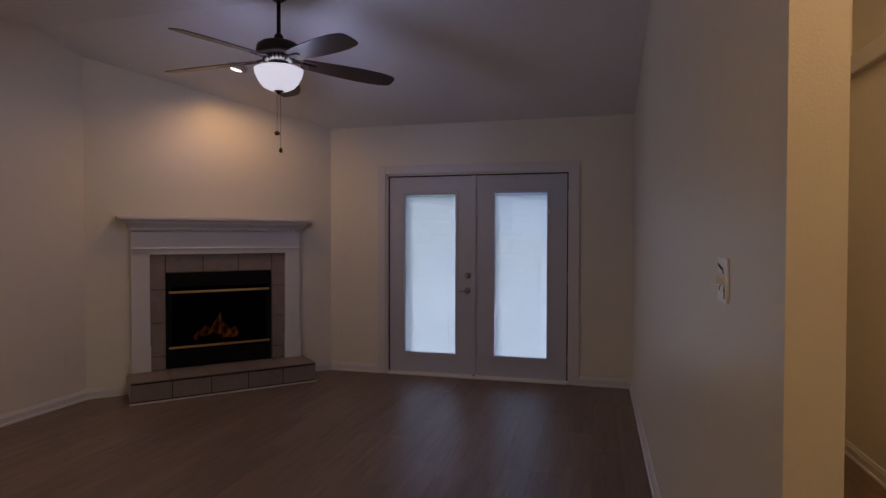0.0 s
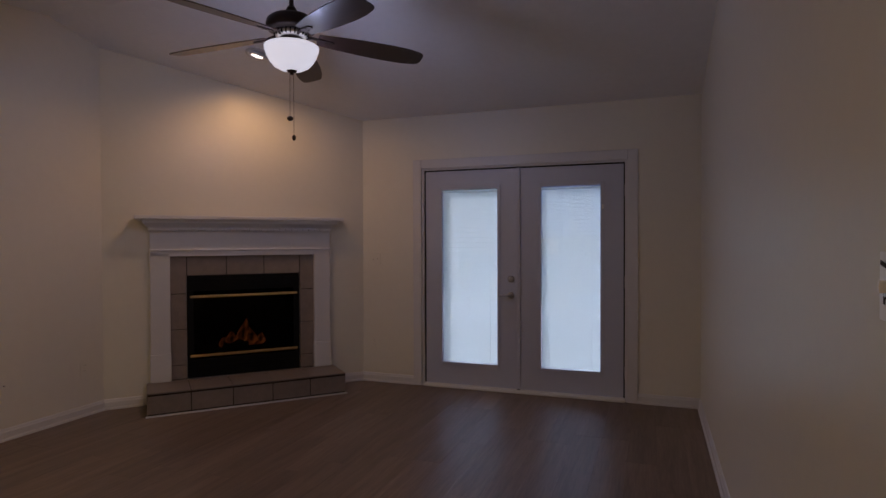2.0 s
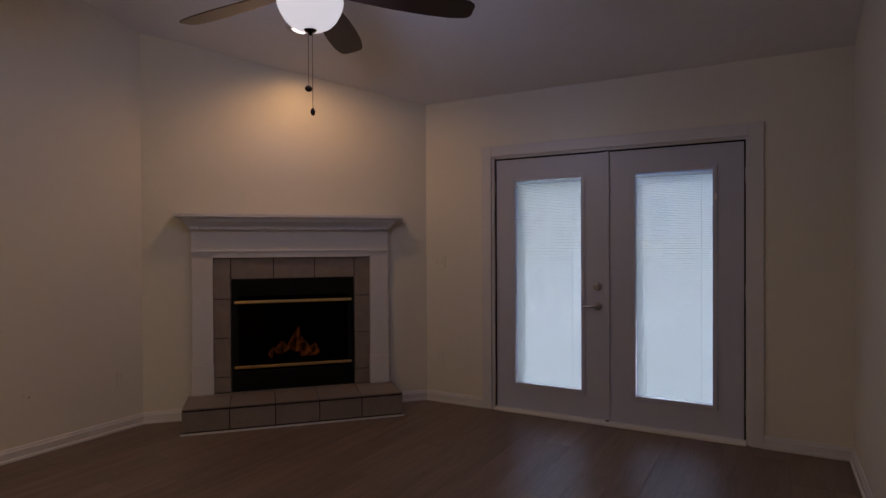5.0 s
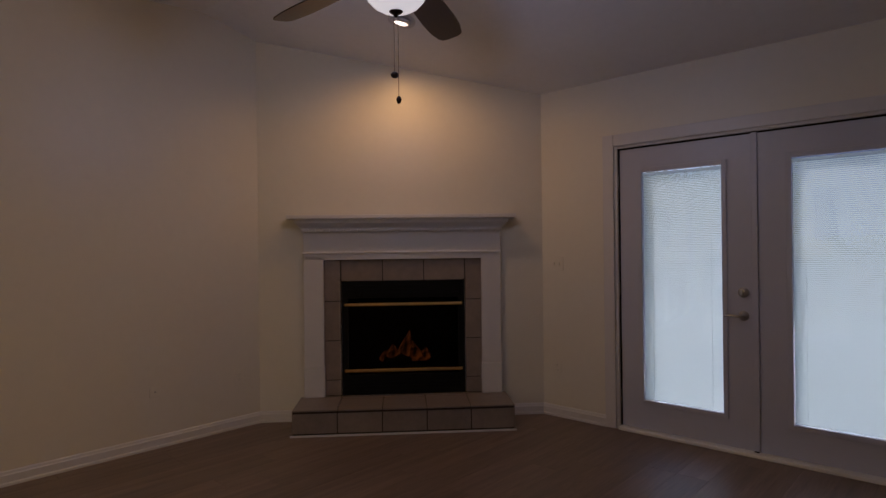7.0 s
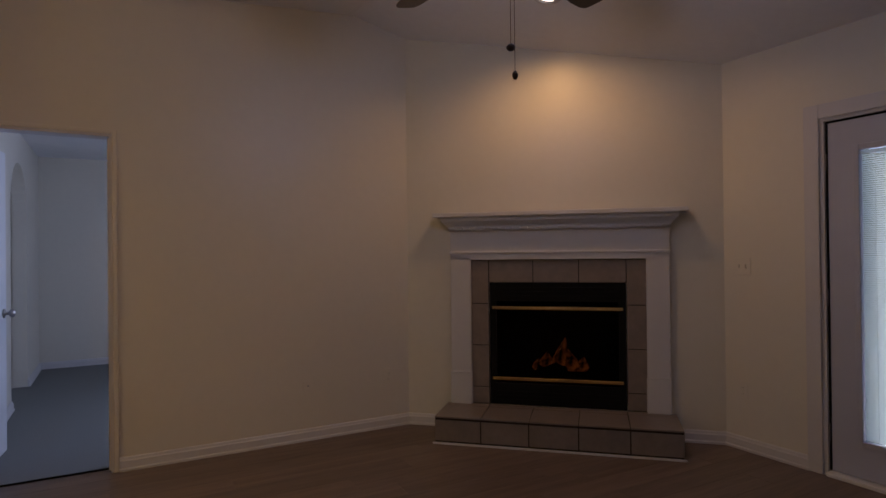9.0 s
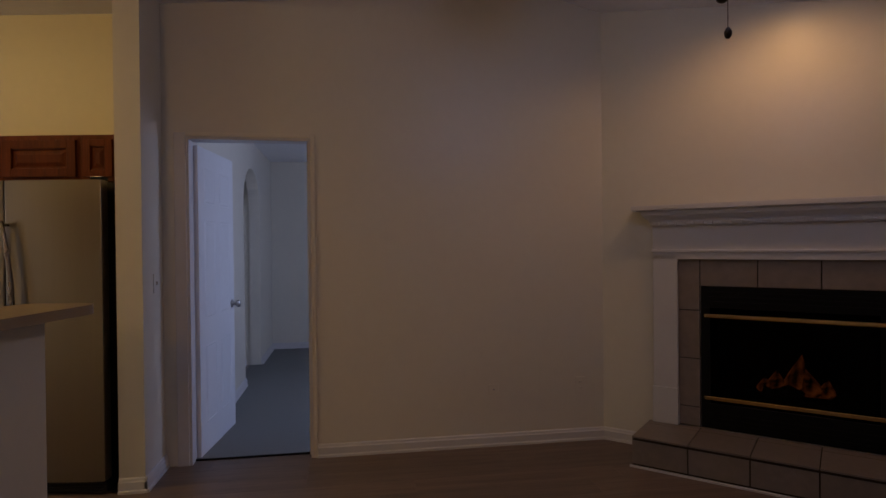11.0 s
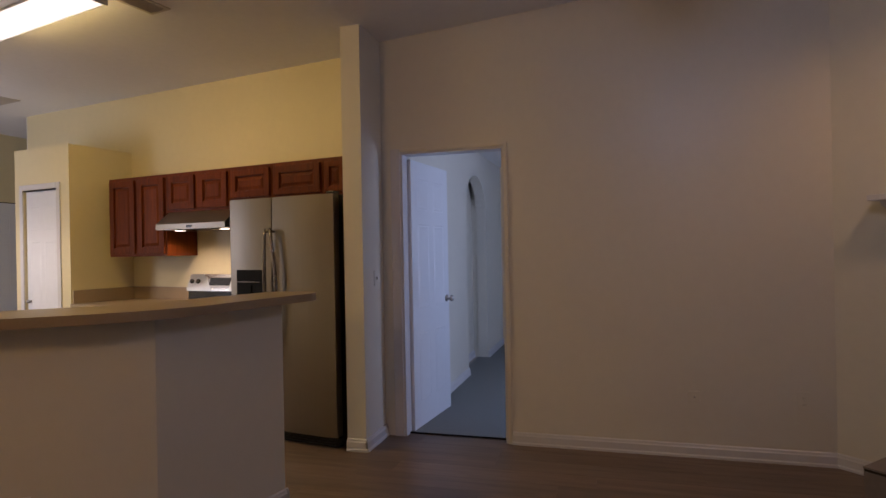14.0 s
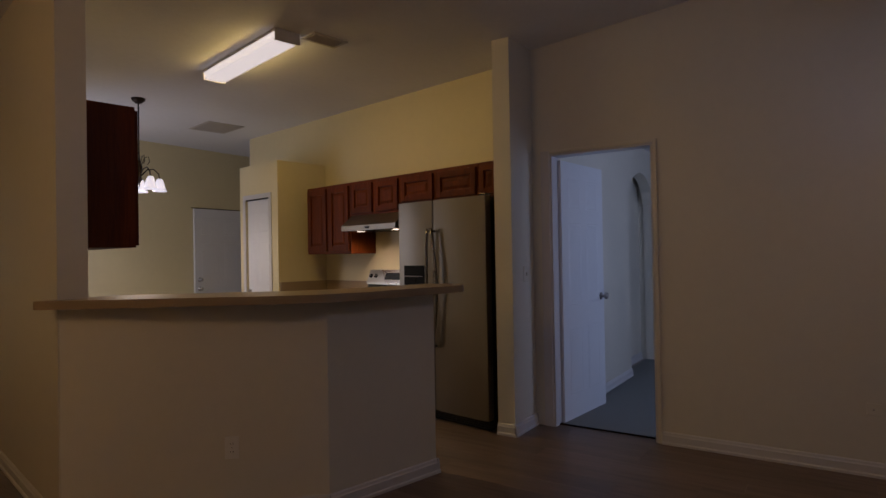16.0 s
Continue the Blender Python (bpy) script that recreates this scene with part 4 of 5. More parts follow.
# ---------------------------------------------------------------- plates and switches
def plate(name, m, label, kind, w=0.07, h=0.115, mat=IVORY):
    """A wall plate in its own frame: x across, z up, the room towards -y."""
    ob = thing(name, m, label, "switch" if "switch" in name else "outlet")
    part("cover_plate", block(-w / 2, w / 2, -0.006, 0.0, -h / 2, h / 2, 0.003), mat, ob)
    if kind == "outlet":
        for z in (-0.02, 0.02):
            face = part("socket", prism(rounded([(-0.017, z - 0.013), (0.017, z - 0.013), (0.017, z + 0.013), (-0.017, z + 0.013)], 0.008, 3), -0.008, -0.0055, 0, 'Y'), mat, ob)
            for x in (-0.0065, 0.0065):
                part("slot", block(x - 0.001, x + 0.001, -0.0084, -0.0079, z - 0.003, z + 0.005), DARKP, face)
        part("screw", turned([(0, 0), (0.003, 0), (0.002, 0.0012), (0, 0.0014)], 8), NICKEL, ob).matrix_basis = pose(0, -0.006, 0, 90, 0, 0)
    elif kind == "jack":
        jack = turned([(0, 0), (0.006, 0), (0.006, 0.010), (0.003, 0.011), (0, 0.011)], 10)
        jack.transform(pose(0, -0.006, 0, 90, 0, 0))
        part("coax_jack", jack, NICKEL, ob, "metal coaxial jack")
    elif kind == "switch":
        for x in ((-0.023, 0.023) if w > 0.1 else (0.0,)):
            sw = block(x - 0.005, x + 0.005, -0.018, -0.006, -0.011, 0.011, 0.003)
            part("toggle", sw, mat, ob)
            part("toggle_frame", block(x - 0.008, x + 0.008, -0.008, -0.006, -0.017, 0.017, 0.001), mat, ob)
    return ob


def facing(x, y, z, yaw):
    """Plate pose; yaw turns the room side from -y."""
    return pose(x, y, z, 0, 0, yaw)


sw = plate("light_switch", facing(EAST, 2.07, 1.315, -90), "white double switch plate daubed with paint", "switch", 0.115, 0.118, WHITEP)
for k, (y, z, l, tilt) in enumerate(((-0.025, 0.035, 0.05, 12), (0.0, -0.005, 0.06, -25), (0.02, 0.01, 0.05, 70), (0.03, -0.025, 0.045, 80), (-0.03, -0.015, 0.03, 95))):
    d = block(-l / 2, l / 2, -0.0005, 0.0005, -0.004, 0.004, 0.0003)
    d.transform(pose(y, -0.0068, z, 0, tilt, 0))
    part("paint_daub", d, GROUT, sw, "dark paint daub")
plate("wall_outlet", facing(WEST, 4.36, 0.385, 90), "painted-over outlet low on the wall", "outlet", 0.07, 0.115, PAINT)
plate("wall_outlet", facing(WEST, 3.74, 0.385, 90), "painted-over cable plate low on the wall", "jack", 0.07, 0.07, PAINT)
plate("light_switch", facing(-2.295, NORTH, 1.207, 0), "cream double switch plate beside the fireplace", "switch", 0.115, 0.115, PAINT)
plate("wall_outlet", facing(-2.303, NORTH, 0.386, 0), "cream outlet low beside the patio doors", "outlet", 0.07, 0.115, PAINT)
plate("light_switch", facing(-3.83, NIB_N, 1.16, 180), "painted switch plate on the wall stub", "switch", 0.07, 0.115, PAINT)

# ---------------------------------------------------------------- peninsula
P0, P1, P2 = Vector((-1.152, 0.415)), Vector((-2.02, 1.365)), Vector((-2.75, 1.535))
BAR_H = 1.088
d0 = (P1 - P0).normalized()
n0 = Vector((d0.y, -d0.x))
d1 = (P2 - P1).normalized()
n1 = Vector((d1.y, -d1.x))
inner1 = P1 - (n0 + n1).normalized() * 0.13
bm = bmesh.new()
hexa(bm, [tuple(P0), tuple(P1), tuple(inner1), tuple(P0 - n0 * 0.12)], 0, BAR_H)
hexa(bm, [tuple(P1), tuple(P2), tuple(P2 - n1 * 0.12), tuple(inner1)], 0, BAR_H)
structure("wall_peninsula", bm, PAINT, "painted half wall under the breakfast bar", "half wall")
skirting("baseboard", P0, P1, -1)
skirting("baseboard", P1, P2 + d1 * 0.016, -1)
skirting("baseboard", P2 + n1 * 0.016, P2 - n1 * 0.12, -1)
top = [(-1.03, 0.40), (-1.90, 1.49), (-2.92, 1.70), (-2.97, 1.36), (-2.17, 1.14), (-1.46, 0.34)]
edge = rounded(top, [0.05, 0.30, 0.12, 0.08, 0.2, 0.0], 10)
bartop = thing("breakfast_bar", pose(0, 0, BAR_H), "tan laminate breakfast bar top on the half wall", "bar top")
part("edge_band", prism(edge, 0.0, 0.035, 0.002), LAMIN, bartop, "tan laminate edge band")
part("top_sheet", prism(edge, 0.0352, 0.041, 0.002), LAMIN, bartop)
mid = P0.lerp(P1, 0.626)
plate("wall_outlet", pose(mid.x, mid.y, 0.36, 0, 0, math.degrees(math.atan2(n0.y, n0.x)) + 90), "cream outlet low on the half wall", "outlet", 0.07, 0.115, PLASTIC)

# ---------------------------------------------------------------- kitchen
CAB_F = -3.85


def cabinet(name, y0, y1, z0, z1, doors, back, front, label, group="kitchen wall cabinets"):
    """A framed cabinet whose front looks along +x, with raised-frame doors."""
    ob = thing(name, KITCHEN @ pose(back, y0, z0), label, "cabinet", group)
    w, h, d = y1 - y0, z1 - z0, front - back
    part("body", block(0, d, 0.001, w - 0.001, 0, h, 0.002), CHERRY, ob)
    dw = w / doors
    for k in range(doors):
        a, b = k * dw + 0.022, (k + 1) * dw - 0.022
        lo, hi = 0.025, h - 0.03
        rail = min(0.055, (b - a) * 0.24, (hi - lo) * 0.24)
        fr = bmesh.new()
        for u0, u1, v0, v1 in ((a, a + rail, lo, hi), (b - rail, b, lo, hi), (a + rail, b - rail, lo, lo + rail), (a + rail, b - rail, hi - rail, hi)):
            block(d, d + 0.019, u0, u1, v0, v1, 0.003, fr)
        door = part("door", fr, CHERRY, ob)
        pan = bmesh.new()
        g = 0.012
        a2, b2, l2, h2 = a + rail, b - rail, lo + rail, hi - rail
        ring = lambda e, o: [pan.verts.new((d + o, y, z)) for y, z in ((a2 + e, l2 + e), (b2 - e, l2 + e), (b2 - e, h2 - e), (a2 + e, h2 - e))]
        rr = [ring(0, 0.004), ring(g, 0.004), ring(g + 0.022, 0.013)]
        for p, q in zip(rr, rr[1:]):
            for i in range(4):
                pan.faces.new((p[i], p[(i + 1) % 4], q[(i + 1) % 4], q[i]))
        pan.faces.new(rr[-1])
        part("door_panel", pan, CHERRY, door)
    return ob


CAB_T = 2.045
cabinet("wall_cabinet", -1.17, -0.43, 1.343, CAB_T, 2, KWEST, CAB_F, "cherry-stained wall cabinet with two tall doors")
cabinet("wall_cabinet", -0.43, 0.295, 1.71, CAB_T, 2, KWEST, CAB_F, "short cherry-stained cabinet above the range hood")
cabinet("wall_cabinet", 0.295, 0.735, 1.77, CAB_T, 1, KWEST, CAB_F, "short cherry-stained cabinet above the refrigerator")
cabinet("wall_cabinet", 0.735, 1.215, 1.77, CAB_T, 1, KWEST, CAB_F, "short wide cherry-stained cabinet above the refrigerator")
cabinet("wall_cabinet", 1.215, 1.43, 1.77, CAB_T, 1, KWEST, CAB_F, "narrow cherry-stained cabinet beside the wall stub")
# cabinet on the kitchen side of the foyer wall: its end panel looks north
east_cab = thing("wall_cabinet", FOYER @ pose(COL_W, 0.32, 1.385) @ pose(0, 0, 0, 0, 0, 180), "dark cherry-stained wall cabinet beside the foyer wall", "cabinet", "kitchen wall cabinets")
part("body", block(0.001, 0.26, 0, 0.76, 0, 0.768, 0.002), CHERRY, east_cab)
for k in range(2):
    fr = bmesh.new()
    a, b = 0.012 + k * 0.375, 0.37 + k * 0.375
    for u0, u1, v0, v1 in ((a, a + 0.055, 0.012, 0.752), (b - 0.055, b, 0.012, 0.752), (a + 0.055, b - 0.055, 0.012, 0.067), (a + 0.055, b - 0.055, 0.697, 0.752)):
        block(0.26, 0.279, u0, u1, v0, v1, 0.003, fr)
    dd = part("door", fr, CHERRY, east_cab)
    part("door_panel", block(0.262, 0.269, a + 0.055, b - 0.055, 0.067, 0.697), CHERRY, dd)

# range hood
hood = thing("range_hood", KITCHEN @ pose(KWEST, -0.36, 1.558), "stainless range hood with two lit bulbs", "range hood")
HW = 0.765
prof = [(0.0, 0.0), (0.49, 0.0), (0.49, 0.045), (0.36, 0.150), (0.0, 0.150)]
hb = bmesh.new()
a = [hb.verts.new((x, 0, z)) for x, z in prof]
b = [hb.verts.new((x, HW, z)) for x, z in prof]
hb.faces.new(a[::-1])
hb.faces.new(b)
for i in range(5):
    hb.faces.new((a[i], a[(i + 1) % 5], b[(i + 1) % 5], b[i]))
part("canopy", hb, STEEL, hood)
part("filter", block(0.08, 0.42, 0.17, HW - 0.17, -0.006, -0.0005, 0.002), DARKP, hood)
for y in (0.10, HW - 0.17):
    part("bulb", block(0.30, 0.36, y - 0.03, y + 0.03, -0.008, -0.001, 0.004), BULB, hood, "glowing hood bulb lens")
part("rocker_switch", block(0.4905, 0.494, HW / 2 - 0.03, HW / 2 + 0.03, 0.012, 0.03, 0.001), DARKP, hood)

# range
rng_ob = thing("kitchen_range", KITCHEN @ pose(KWEST, -0.44, 0), "white and black freestanding electric range", "range")
part("body", block(0.02, 0.60, 0.004, 0.756, 0.03, 0.90, 0.006), PLASTIC, rng_ob)
part("cooktop", block(0.02, 0.62, 0.0, 0.76, 0.90, 0.925, 0.006), DARKP, rng_ob, "black cooktop")
part("oven_door", block(0.60, 0.625, 0.02, 0.74, 0.25, 0.82, 0.006), DARKP, rng_ob, "black oven door")
part("oven_handle", tube([(0.635, 0.08, 0.78), (0.655, 0.10, 0.78), (0.655, 0.66, 0.78), (0.635, 0.68, 0.78)], 0.010, 10), STEEL, rng_ob, "", True)
part("guard_foot", block(0.02, 0.110, 0.006, 0.754, 0.926, 1.032, 0.004), DARKP, rng_ob, "black strip under the controls")
guard = prism([(0.02, 1.033), (0.130, 1.033), (0.128, 1.055), (0.075, 1.175), (0.02, 1.175)], 0.0, 0.76, 0.008, 'Y')
guard = part("back_guard", guard, BRIGHT, rng_ob, "pale back guard with controls")
tilt = pose(0.102, 0, 1.113, 0, -21.8, 0)
disp = block(0.0, 0.004, 0.265, 0.50, -0.035, 0.035, 0.001)
disp.transform(tilt)
part("display", disp, DARKP, guard, "dark clock display")
for y in (0.055, 0.13, 0.61, 0.69):
    kn = turned([(0, 0), (0.021, 0), (0.020, 0.016), (0.012, 0.02), (0, 0.02)], 16)
    kn.transform(tilt @ pose(0, y, 0, 0, 90, 0))
    part("knob", kn, DARKP, guard, "", True)
for x, y in ((0.22, 0.20), (0.22, 0.56), (0.46, 0.20), (0.46, 0.56)):
    part("burner", turned([(0.02, 0.926), (0.085, 0.926), (0.09, 0.931), (0.08, 0.935), (0.02, 0.932)], 24, at=(x, y)), BLACK, rng_ob, "", True)

# counter run between the range and the pantry
base = thing("base_cabinet", KITCHEN @ pose(KWEST, -1.285, 0), "cherry-stained base cabinet beside the range", "cabinet")
part("body", block(0, 0.58, 0, 0.835, 0.10, 0.90, 0.002), CHERRY, base)
part("toe_kick", block(0, 0.52, 0.002, 0.833, 0, 0.10), BLACK, base)
for k in range(2):
    part("door", block(0.58, 0.599, 0.02 + 0.405 * k, 0.41 + 0.405 * k, 0.13, 0.70, 0.004), CHERRY, base)
    part("drawer_front", block(0.58, 0.599, 0.02 + 0.405 * k, 0.41 + 0.405 * k, 0.73, 0.87, 0.004), CHERRY, base)
worktop = thing("worktop", KITCHEN @ pose(KWEST, -1.288, 0.90), "tan laminate worktop with an upstand", "worktop")
part("slab", block(0.001, 0.62, 0.0, 0.842, 0.0, 0.04, 0.005), LAMIN, worktop)
part("upstand", block(0.001, 0.02, 0.021, 0.842, 0.04, 0.155, 0.003), LAMIN, worktop)
part("upstand", block(0.001, 0.60, 0.0, 0.02, 0.04, 0.155, 0.003), LAMIN, worktop)

# refrigerator
fr = thing("refrigerator", KITCHEN @ pose(-3.585, 0.542, 0), "stainless side-by-side refrigerator with black sides", "refrigerator")
FW = 0.945
part("cabinet_body", block(-0.47, -0.075, 0.002, FW - 0.012, 0.02, 1.747, 0.006), DARKP, fr, "black side panels")
part("toe_grille", block(-0.09, -0.03, 0.01, FW - 0.01, 0.012, 0.075, 0.004), DARKP, fr)
for k in range(3):
    part("grille_slot", block(-0.0295, -0.028, 0.03, FW - 0.03, 0.022 + 0.017 * k, 0.029 + 0.017 * k), BLACK, fr)


def fridge_door(y0, y1):
    bm = bmesh.new()
    steps = 8
    outline = [(-0.07, y0)] + [(-0.006 + 0.006 * math.sin(math.pi * k / steps), y0 + (y1 - y0) * k / steps) for k in range(steps + 1)] + [(-0.07, y1)]
    prism(rounded(outline, [0] + [0.006] + [0] * (steps - 1) + [0.006] + [0], 3), 0.085, 1.75, 0.004, 'Z', bm)
    return bm


fz = part("freezer_door", fridge_door(0.004, 0.402), STEEL, fr)
part("fridge_door", fridge_door(0.408, FW - 0.004), STEEL, fr)
for y, bow in ((0.386, -0.25), (0.428, 1.0)):
    pts = [(0.046, y + bow * 0.05 * math.sin(math.pi * k / 12), 1.525 - 0.95 * k / 12) for k in range(13)]
    bar_handle = tube(pts, [0.010 + 0.004 * math.sin(math.pi * k / 12) for k in range(13)], 10)
    for z in (1.505, 0.595):
        tube([(-0.004, y, z), (0.046, y, z)], 0.009, 8, bar_handle)
    part("handle", bar_handle, HANDLE, fr, "dark metal bar handle", True)
disp = part("water_dispenser", block(-0.004, 0.004, 0.072, 0.312, 0.93, 1.232, 0.003), BLACK, fz, "black water dispenser")
part("control_strip", block(0.004, 0.006, 0.085, 0.30, 1.165, 1.222, 0.0008), BLACK, disp)
part("drip_tray", block(0.004, 0.016, 0.085, 0.30, 1.140, 1.147, 0.001), HANDLE, disp)
part("lever", block(0.004, 0.012, 0.165, 0.215, 1.04, 1.12, 0.002), BLACK, disp)
part("hinge_cover", block(-0.09, -0.02, FW - 0.07, FW - 0.01, 1.7505, 1.77, 0.004), DARKP, fr)

# pantry closet
PAN_E, PAN_N, PAN_S, PAN_T = -3.56, -1.29, -2.085, 2.345
PD0, PD1, PDT = -1.955, -1.46, 1.967
bm = bmesh.new()
bar(bm, KWEST, PAN_E, PAN_N - 0.1, PAN_N, 0, PAN_T)
for y0, y1, z0 in ((PAN_S, PD0, 0), (PD1, PAN_N - 0.1, 0), (PD0, PD1, PDT)):
    bar(bm, PAN_E - 0.1, PAN_E, y0, y1, z0, PAN_T)
bar(bm, KWEST, PAN_E - 0.1, PAN_S, PAN_S + 0.1, 0, PAN_T)
bar(bm, KWEST, PAN_E - 0.1, PAN_S + 0.1, PAN_N - 0.1, PAN_T - 0.08, PAN_T)
bm.transform(KITCHEN)
structure("wall_pantry", bm, KPAINT, "painted pantry closet that stops below the ceiling", "closet")
pdoor = thing("door_3", KITCHEN, "white panelled pantry door", "door", kind="structure")
lb, pb = panel_door(PD1 - PD0 - 0.02, PDT - 0.012, ((0.18, 0.68), (0.86, 1.50), (1.60, 1.82)), 0.035, 0.055, 0.05)
for b in (lb, pb):
    b.transform(pose(PAN_E - 0.035, PD0 + 0.01, 0, 0, 0, 90))
pl = part("leaf", lb, DOORP, pdoor)
part("raised_panels", pb, DOORP, pl)
casing_run("casing", ((PD0, 0), (PD1, PDT)), 0.05, 0.012, pdoor, 'X', PAN_E)
# solid black strip stands in for the shade between leaf and head
part("head_shade_strip", block(PAN_E - 0.03, PAN_E + 0.002, PD0 + 0.004, PD1 - 0.004, PDT - 0.011, PDT - 0.001), BLACK, pdoor, "black strip for the shade in the gap above the door")
pk = turned([(0, 0), (0.014, 0), (0.010, 0.012), (0.018, 0.022), (0.016, 0.034), (0, 0.038)], 16)
pk.transform(pose(PAN_E - 0.0175, PD0 + 0.06, 0.95, 0, 90, 0))
part("knob", pk, NICKEL, pl, "", True)
# back entrance door
bd = thing("door_4", pose(0, 0, 0), "white panelled entrance door in the dining nook", "door", kind="structure")
lb, pb = panel_door(0.86, 2.03, SIX)
for b in (lb, pb):
    b.transform(pose(-5.64, SOUTH + 0.025, 0))
el = part("leaf", lb, DOORP, bd)
part("raised_panels", pb, DOORP, el)
# black strip on the wall stands in for the shaded line over the leaf
part("head_shade_strip", block(-5.66, -4.76, SOUTH + 0.0015, SOUTH + 0.008, 2.034, 2.044), BLACK, bd, "black strip for the shade in the gap above the door")
for z, r in ((1.02, 0.032), (0.89, 0.03)):
    kb = turned([(0, 0), (r, 0), (r, 0.008), (0.014, 0.014), (0.012, 0.03), (0.024, 0.04), (0.022, 0.058), (0, 0.064)], 20)
    kb.transform(pose(-4.85, SOUTH + 0.0425, z, -90, 0, 0))
    part("knob" if z < 1 else "deadbolt", kb, NICKEL, el, "dark metal lock", True)

# kitchen tube light
tl = thing("tube_light", pose(-2.737, -0.15, KCEIL, 0, 0, -12.5), "lit fluorescent wrap light on the kitchen ceiling", "ceiling light")
part("backplate", block(-0.092, 0.092, -0.615, 0.615, -0.02, 0.0, 0.003), TRIM, tl)
part("diffuser", prism(rounded([(-0.092, -0.02), (-0.088, -0.078), (0.088, -0.078), (0.092, -0.02)], [0.0, 0.015, 0.015, 0.0], 4), -0.602, 0.602, 0, 'Y'), TUBE, tl, "glowing ribbed diffuser").visible_shadow = False
for y in (-0.617, 0.603):
    part("end_cap", block(-0.095, 0.095, y, y + 0.014, -0.084, 0.0, 0.004), TRIM, tl)


def vent(m, w, h, label):
    ob = thing("ceiling_vent", m, label, "vent")
    fr = bmesh.new()
    for x0, x1, y0, y1 in ((-w / 2, w / 2, -h / 2, -h / 2 + 0.025), (-w / 2, w / 2, h / 2 - 0.025, h / 2), (-w / 2, -w / 2 + 0.025, -h / 2 + 0.025, h / 2 - 0.025), (w / 2 - 0.025, w / 2, -h / 2 + 0.025, h / 2 - 0.025)):
        block(x0, x1, y0, y1, -0.008, 0, 0.002, fr)
    part("frame", fr, VENT, ob)
    part("backing", block(-w / 2 + 0.02, w / 2 - 0.02, -h / 2 + 0.02, h / 2 - 0.02, -0.002, -0.0005), VENT_DARK, ob)
    k, y = 0, -h / 2 + 0.035
    while y < h / 2 - 0.03:
        s = block(-w / 2 + 0.026, w / 2 - 0.026, -0.007, 0.007, -0.0008, 0.0008)
        s.transform(pose(0, y, -0.006, 35, 0, 0))
        part("slat", s, VENT, ob)
        y += 0.018
    return ob


vent(pose(-4.17, -2.55, KCEIL, 0, 0, -10), 0.44, 0.52, "grey slatted return vent on the kitchen ceiling")
vent(pose(-2.88, 0.53, KCEIL, 0, 0, -10), 0.29, 0.17, "small slatted supply vent on the kitchen ceiling")

# chandelier over the dining nook
CH = 0.07                                   # the fitting hangs this much above the plain drawing
NZ = KCEIL - CH
ch = thing("chandelier", pose(-2.93, -2.03, CH), "dark iron chandelier with lit bell-shaped glass shades", "chandelier")
part("canopy", turned([(0, NZ + 0.004), (0.065, NZ + 0.004), (0.06, NZ - 0.02), (0.025, NZ - 0.05), (0, NZ - 0.052)], 24), BRONZE, ch, "", True)
part("stem", tube([(0, 0, NZ - 0.05), (0, 0, 1.985)], 0.007, 8), BRONZE, ch, "", True)
part("hub", turned([(0, 2.225), (0.018, 2.205), (0.03, 2.145), (0.016, 2.085), (0.028, 2.025), (0.012, 2.0), (0, 1.945)], 20), BRONZE, ch, "", True)
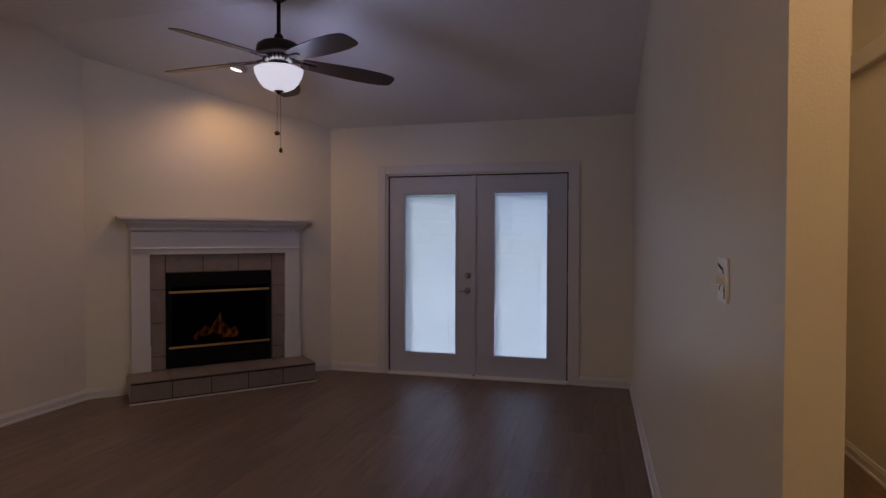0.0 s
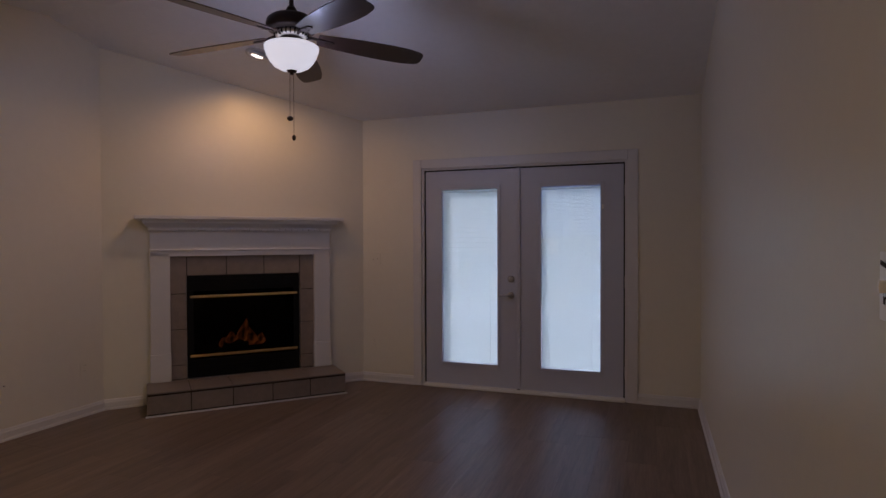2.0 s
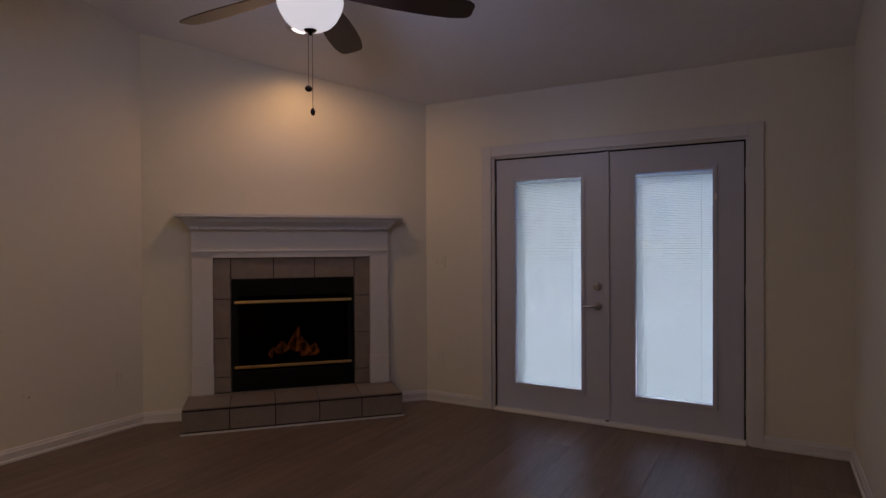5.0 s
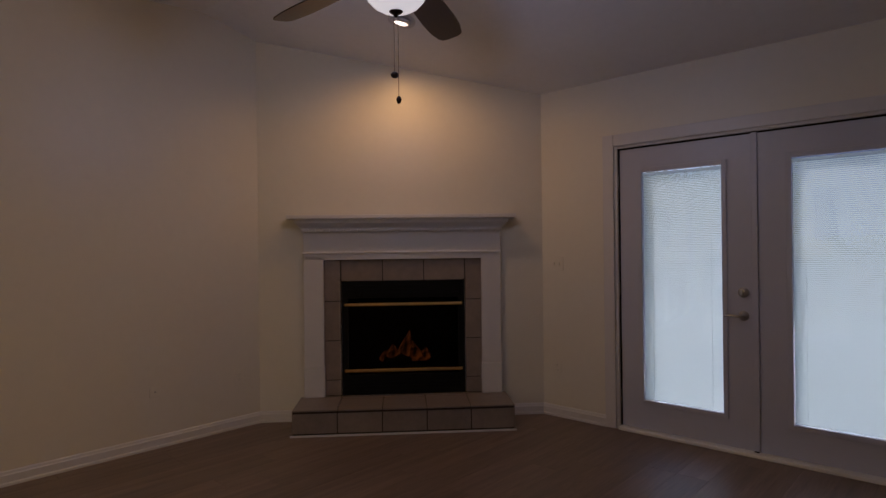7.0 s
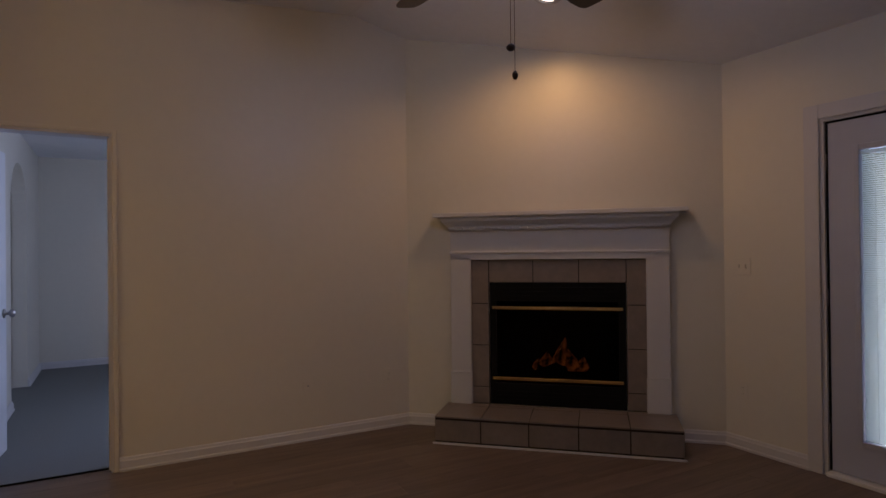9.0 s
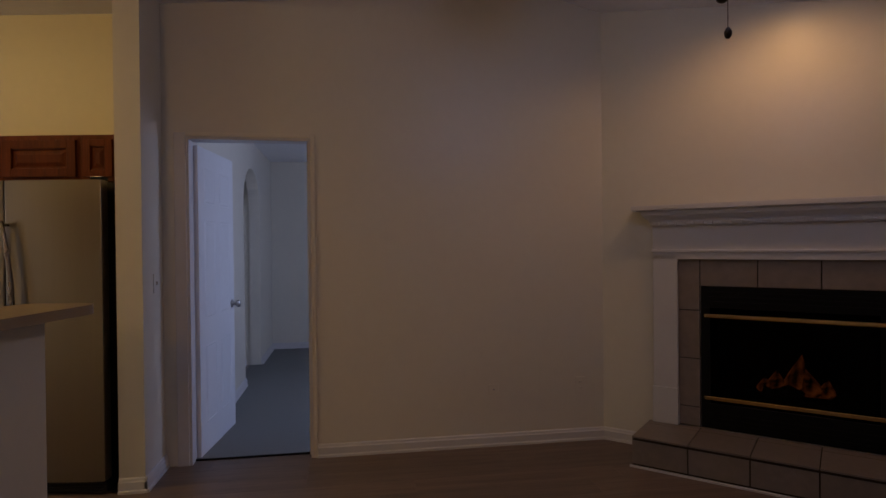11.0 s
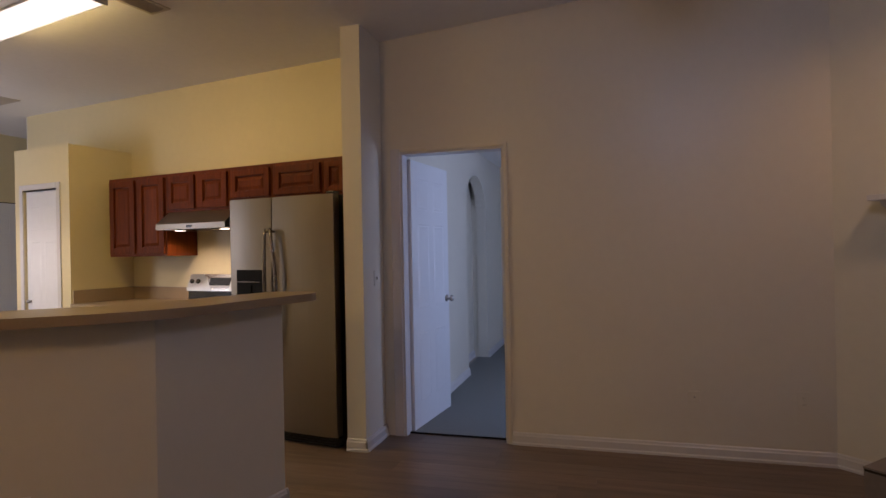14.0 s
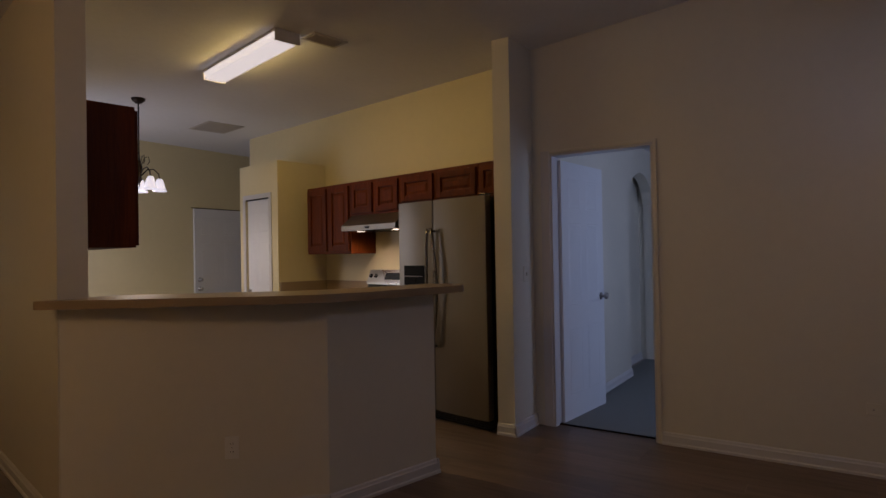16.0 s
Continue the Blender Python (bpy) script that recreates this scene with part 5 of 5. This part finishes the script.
for k in range(5):
    m = pose(0, 0, 0, 0, 0, 20 + 72 * k)
    arm = tube([(0.02, 0, 2.065), (0.07, 0, 2.125), (0.13, 0, 2.135), (0.175, 0, 2.095), (0.185, 0, 2.040)], 0.006, 8)
    tube([(0.02, 0, 2.165), (0.05, 0, 2.245), (0.085, 0, 2.255), (0.095, 0, 2.205), (0.075, 0, 2.175)], 0.004, 6, arm)
    arm.transform(m)
    arm = part("arm", arm, BRONZE, ch, "", True)
    sh = turned([(0.016, 2.045), (0.028, 2.035), (0.042, 1.995), (0.050, 1.950), (0.066, 1.920), (0.063, 1.920), (0.046, 1.952), (0.038, 1.995), (0.022, 2.035), (0.016, 2.040)], 20, at=(0.185, 0))
    sh.transform(m)
    s = part("glass_shade", sh, SHADEG, arm, "lit frosted glass shade", True)
    s.visible_shadow = False

# ---------------------------------------------------------------- floor planks
structure("floor_base", block(-6.3, HALL + 0.4, SOUTH - 0.12, NORTH + 0.14, -0.15, -0.010), SUB, "concrete floor slab under the planks", "slab")
floor = tagged(new("floor"), "grey-brown wood-look vinyl plank floor", "floor", kind="structure")
PW, PL = 0.182, 1.22
rng = random.Random(3)
full = {}


def plank_mesh(length, width=PW):
    key = (round(length, 3), round(width, 3))
    if key not in full:
        g = 0.0003
        bm = bmesh.new()
        q = lambda e: [(e, e), (width - e, e), (width - e, length - e), (e, length - e)]
        a = [bm.verts.new((x, y, -0.008)) for x, y in q(g)]
        b = [bm.verts.new((x, y, -0.0005)) for x, y in q(g)]
        c = [bm.verts.new((x, y, 0.0)) for x, y in q(g + 0.0008)]
        for p, r in ((a, b), (b, c)):
            for i in range(4):
                bm.faces.new((p[i], p[(i + 1) % 4], r[(i + 1) % 4], r[i]))
        bm.faces.new(c)
        full[key] = mesh_of("plank", bm, PLANK)
    return full[key]


count = 0
x = WEST - 0.07
while x < HALL:
    y = SOUTH - rng.choice((0.0, 0.2, 0.41, 0.61, 0.82, 1.02))
    if x > EAST + 0.1:
        y += 1.2
    north = NORTH - 0.002 if x < EAST else 5.6
    while y < north:
        lo, hi = max(y, SOUTH), min(y + PL, north)
        if hi - lo > 0.02:
            ob = new("plank", plank_mesh(hi - lo))
            ob.parent = floor
            ob.location = (x, lo, 0)
            count += 1
        y += PL
    x += PW
structure("floor_nook", block(-6.2, WEST - 0.07, SOUTH, NIB_S, -0.01, 0.0), TILE, "pale floor beside the pantry", "floor")
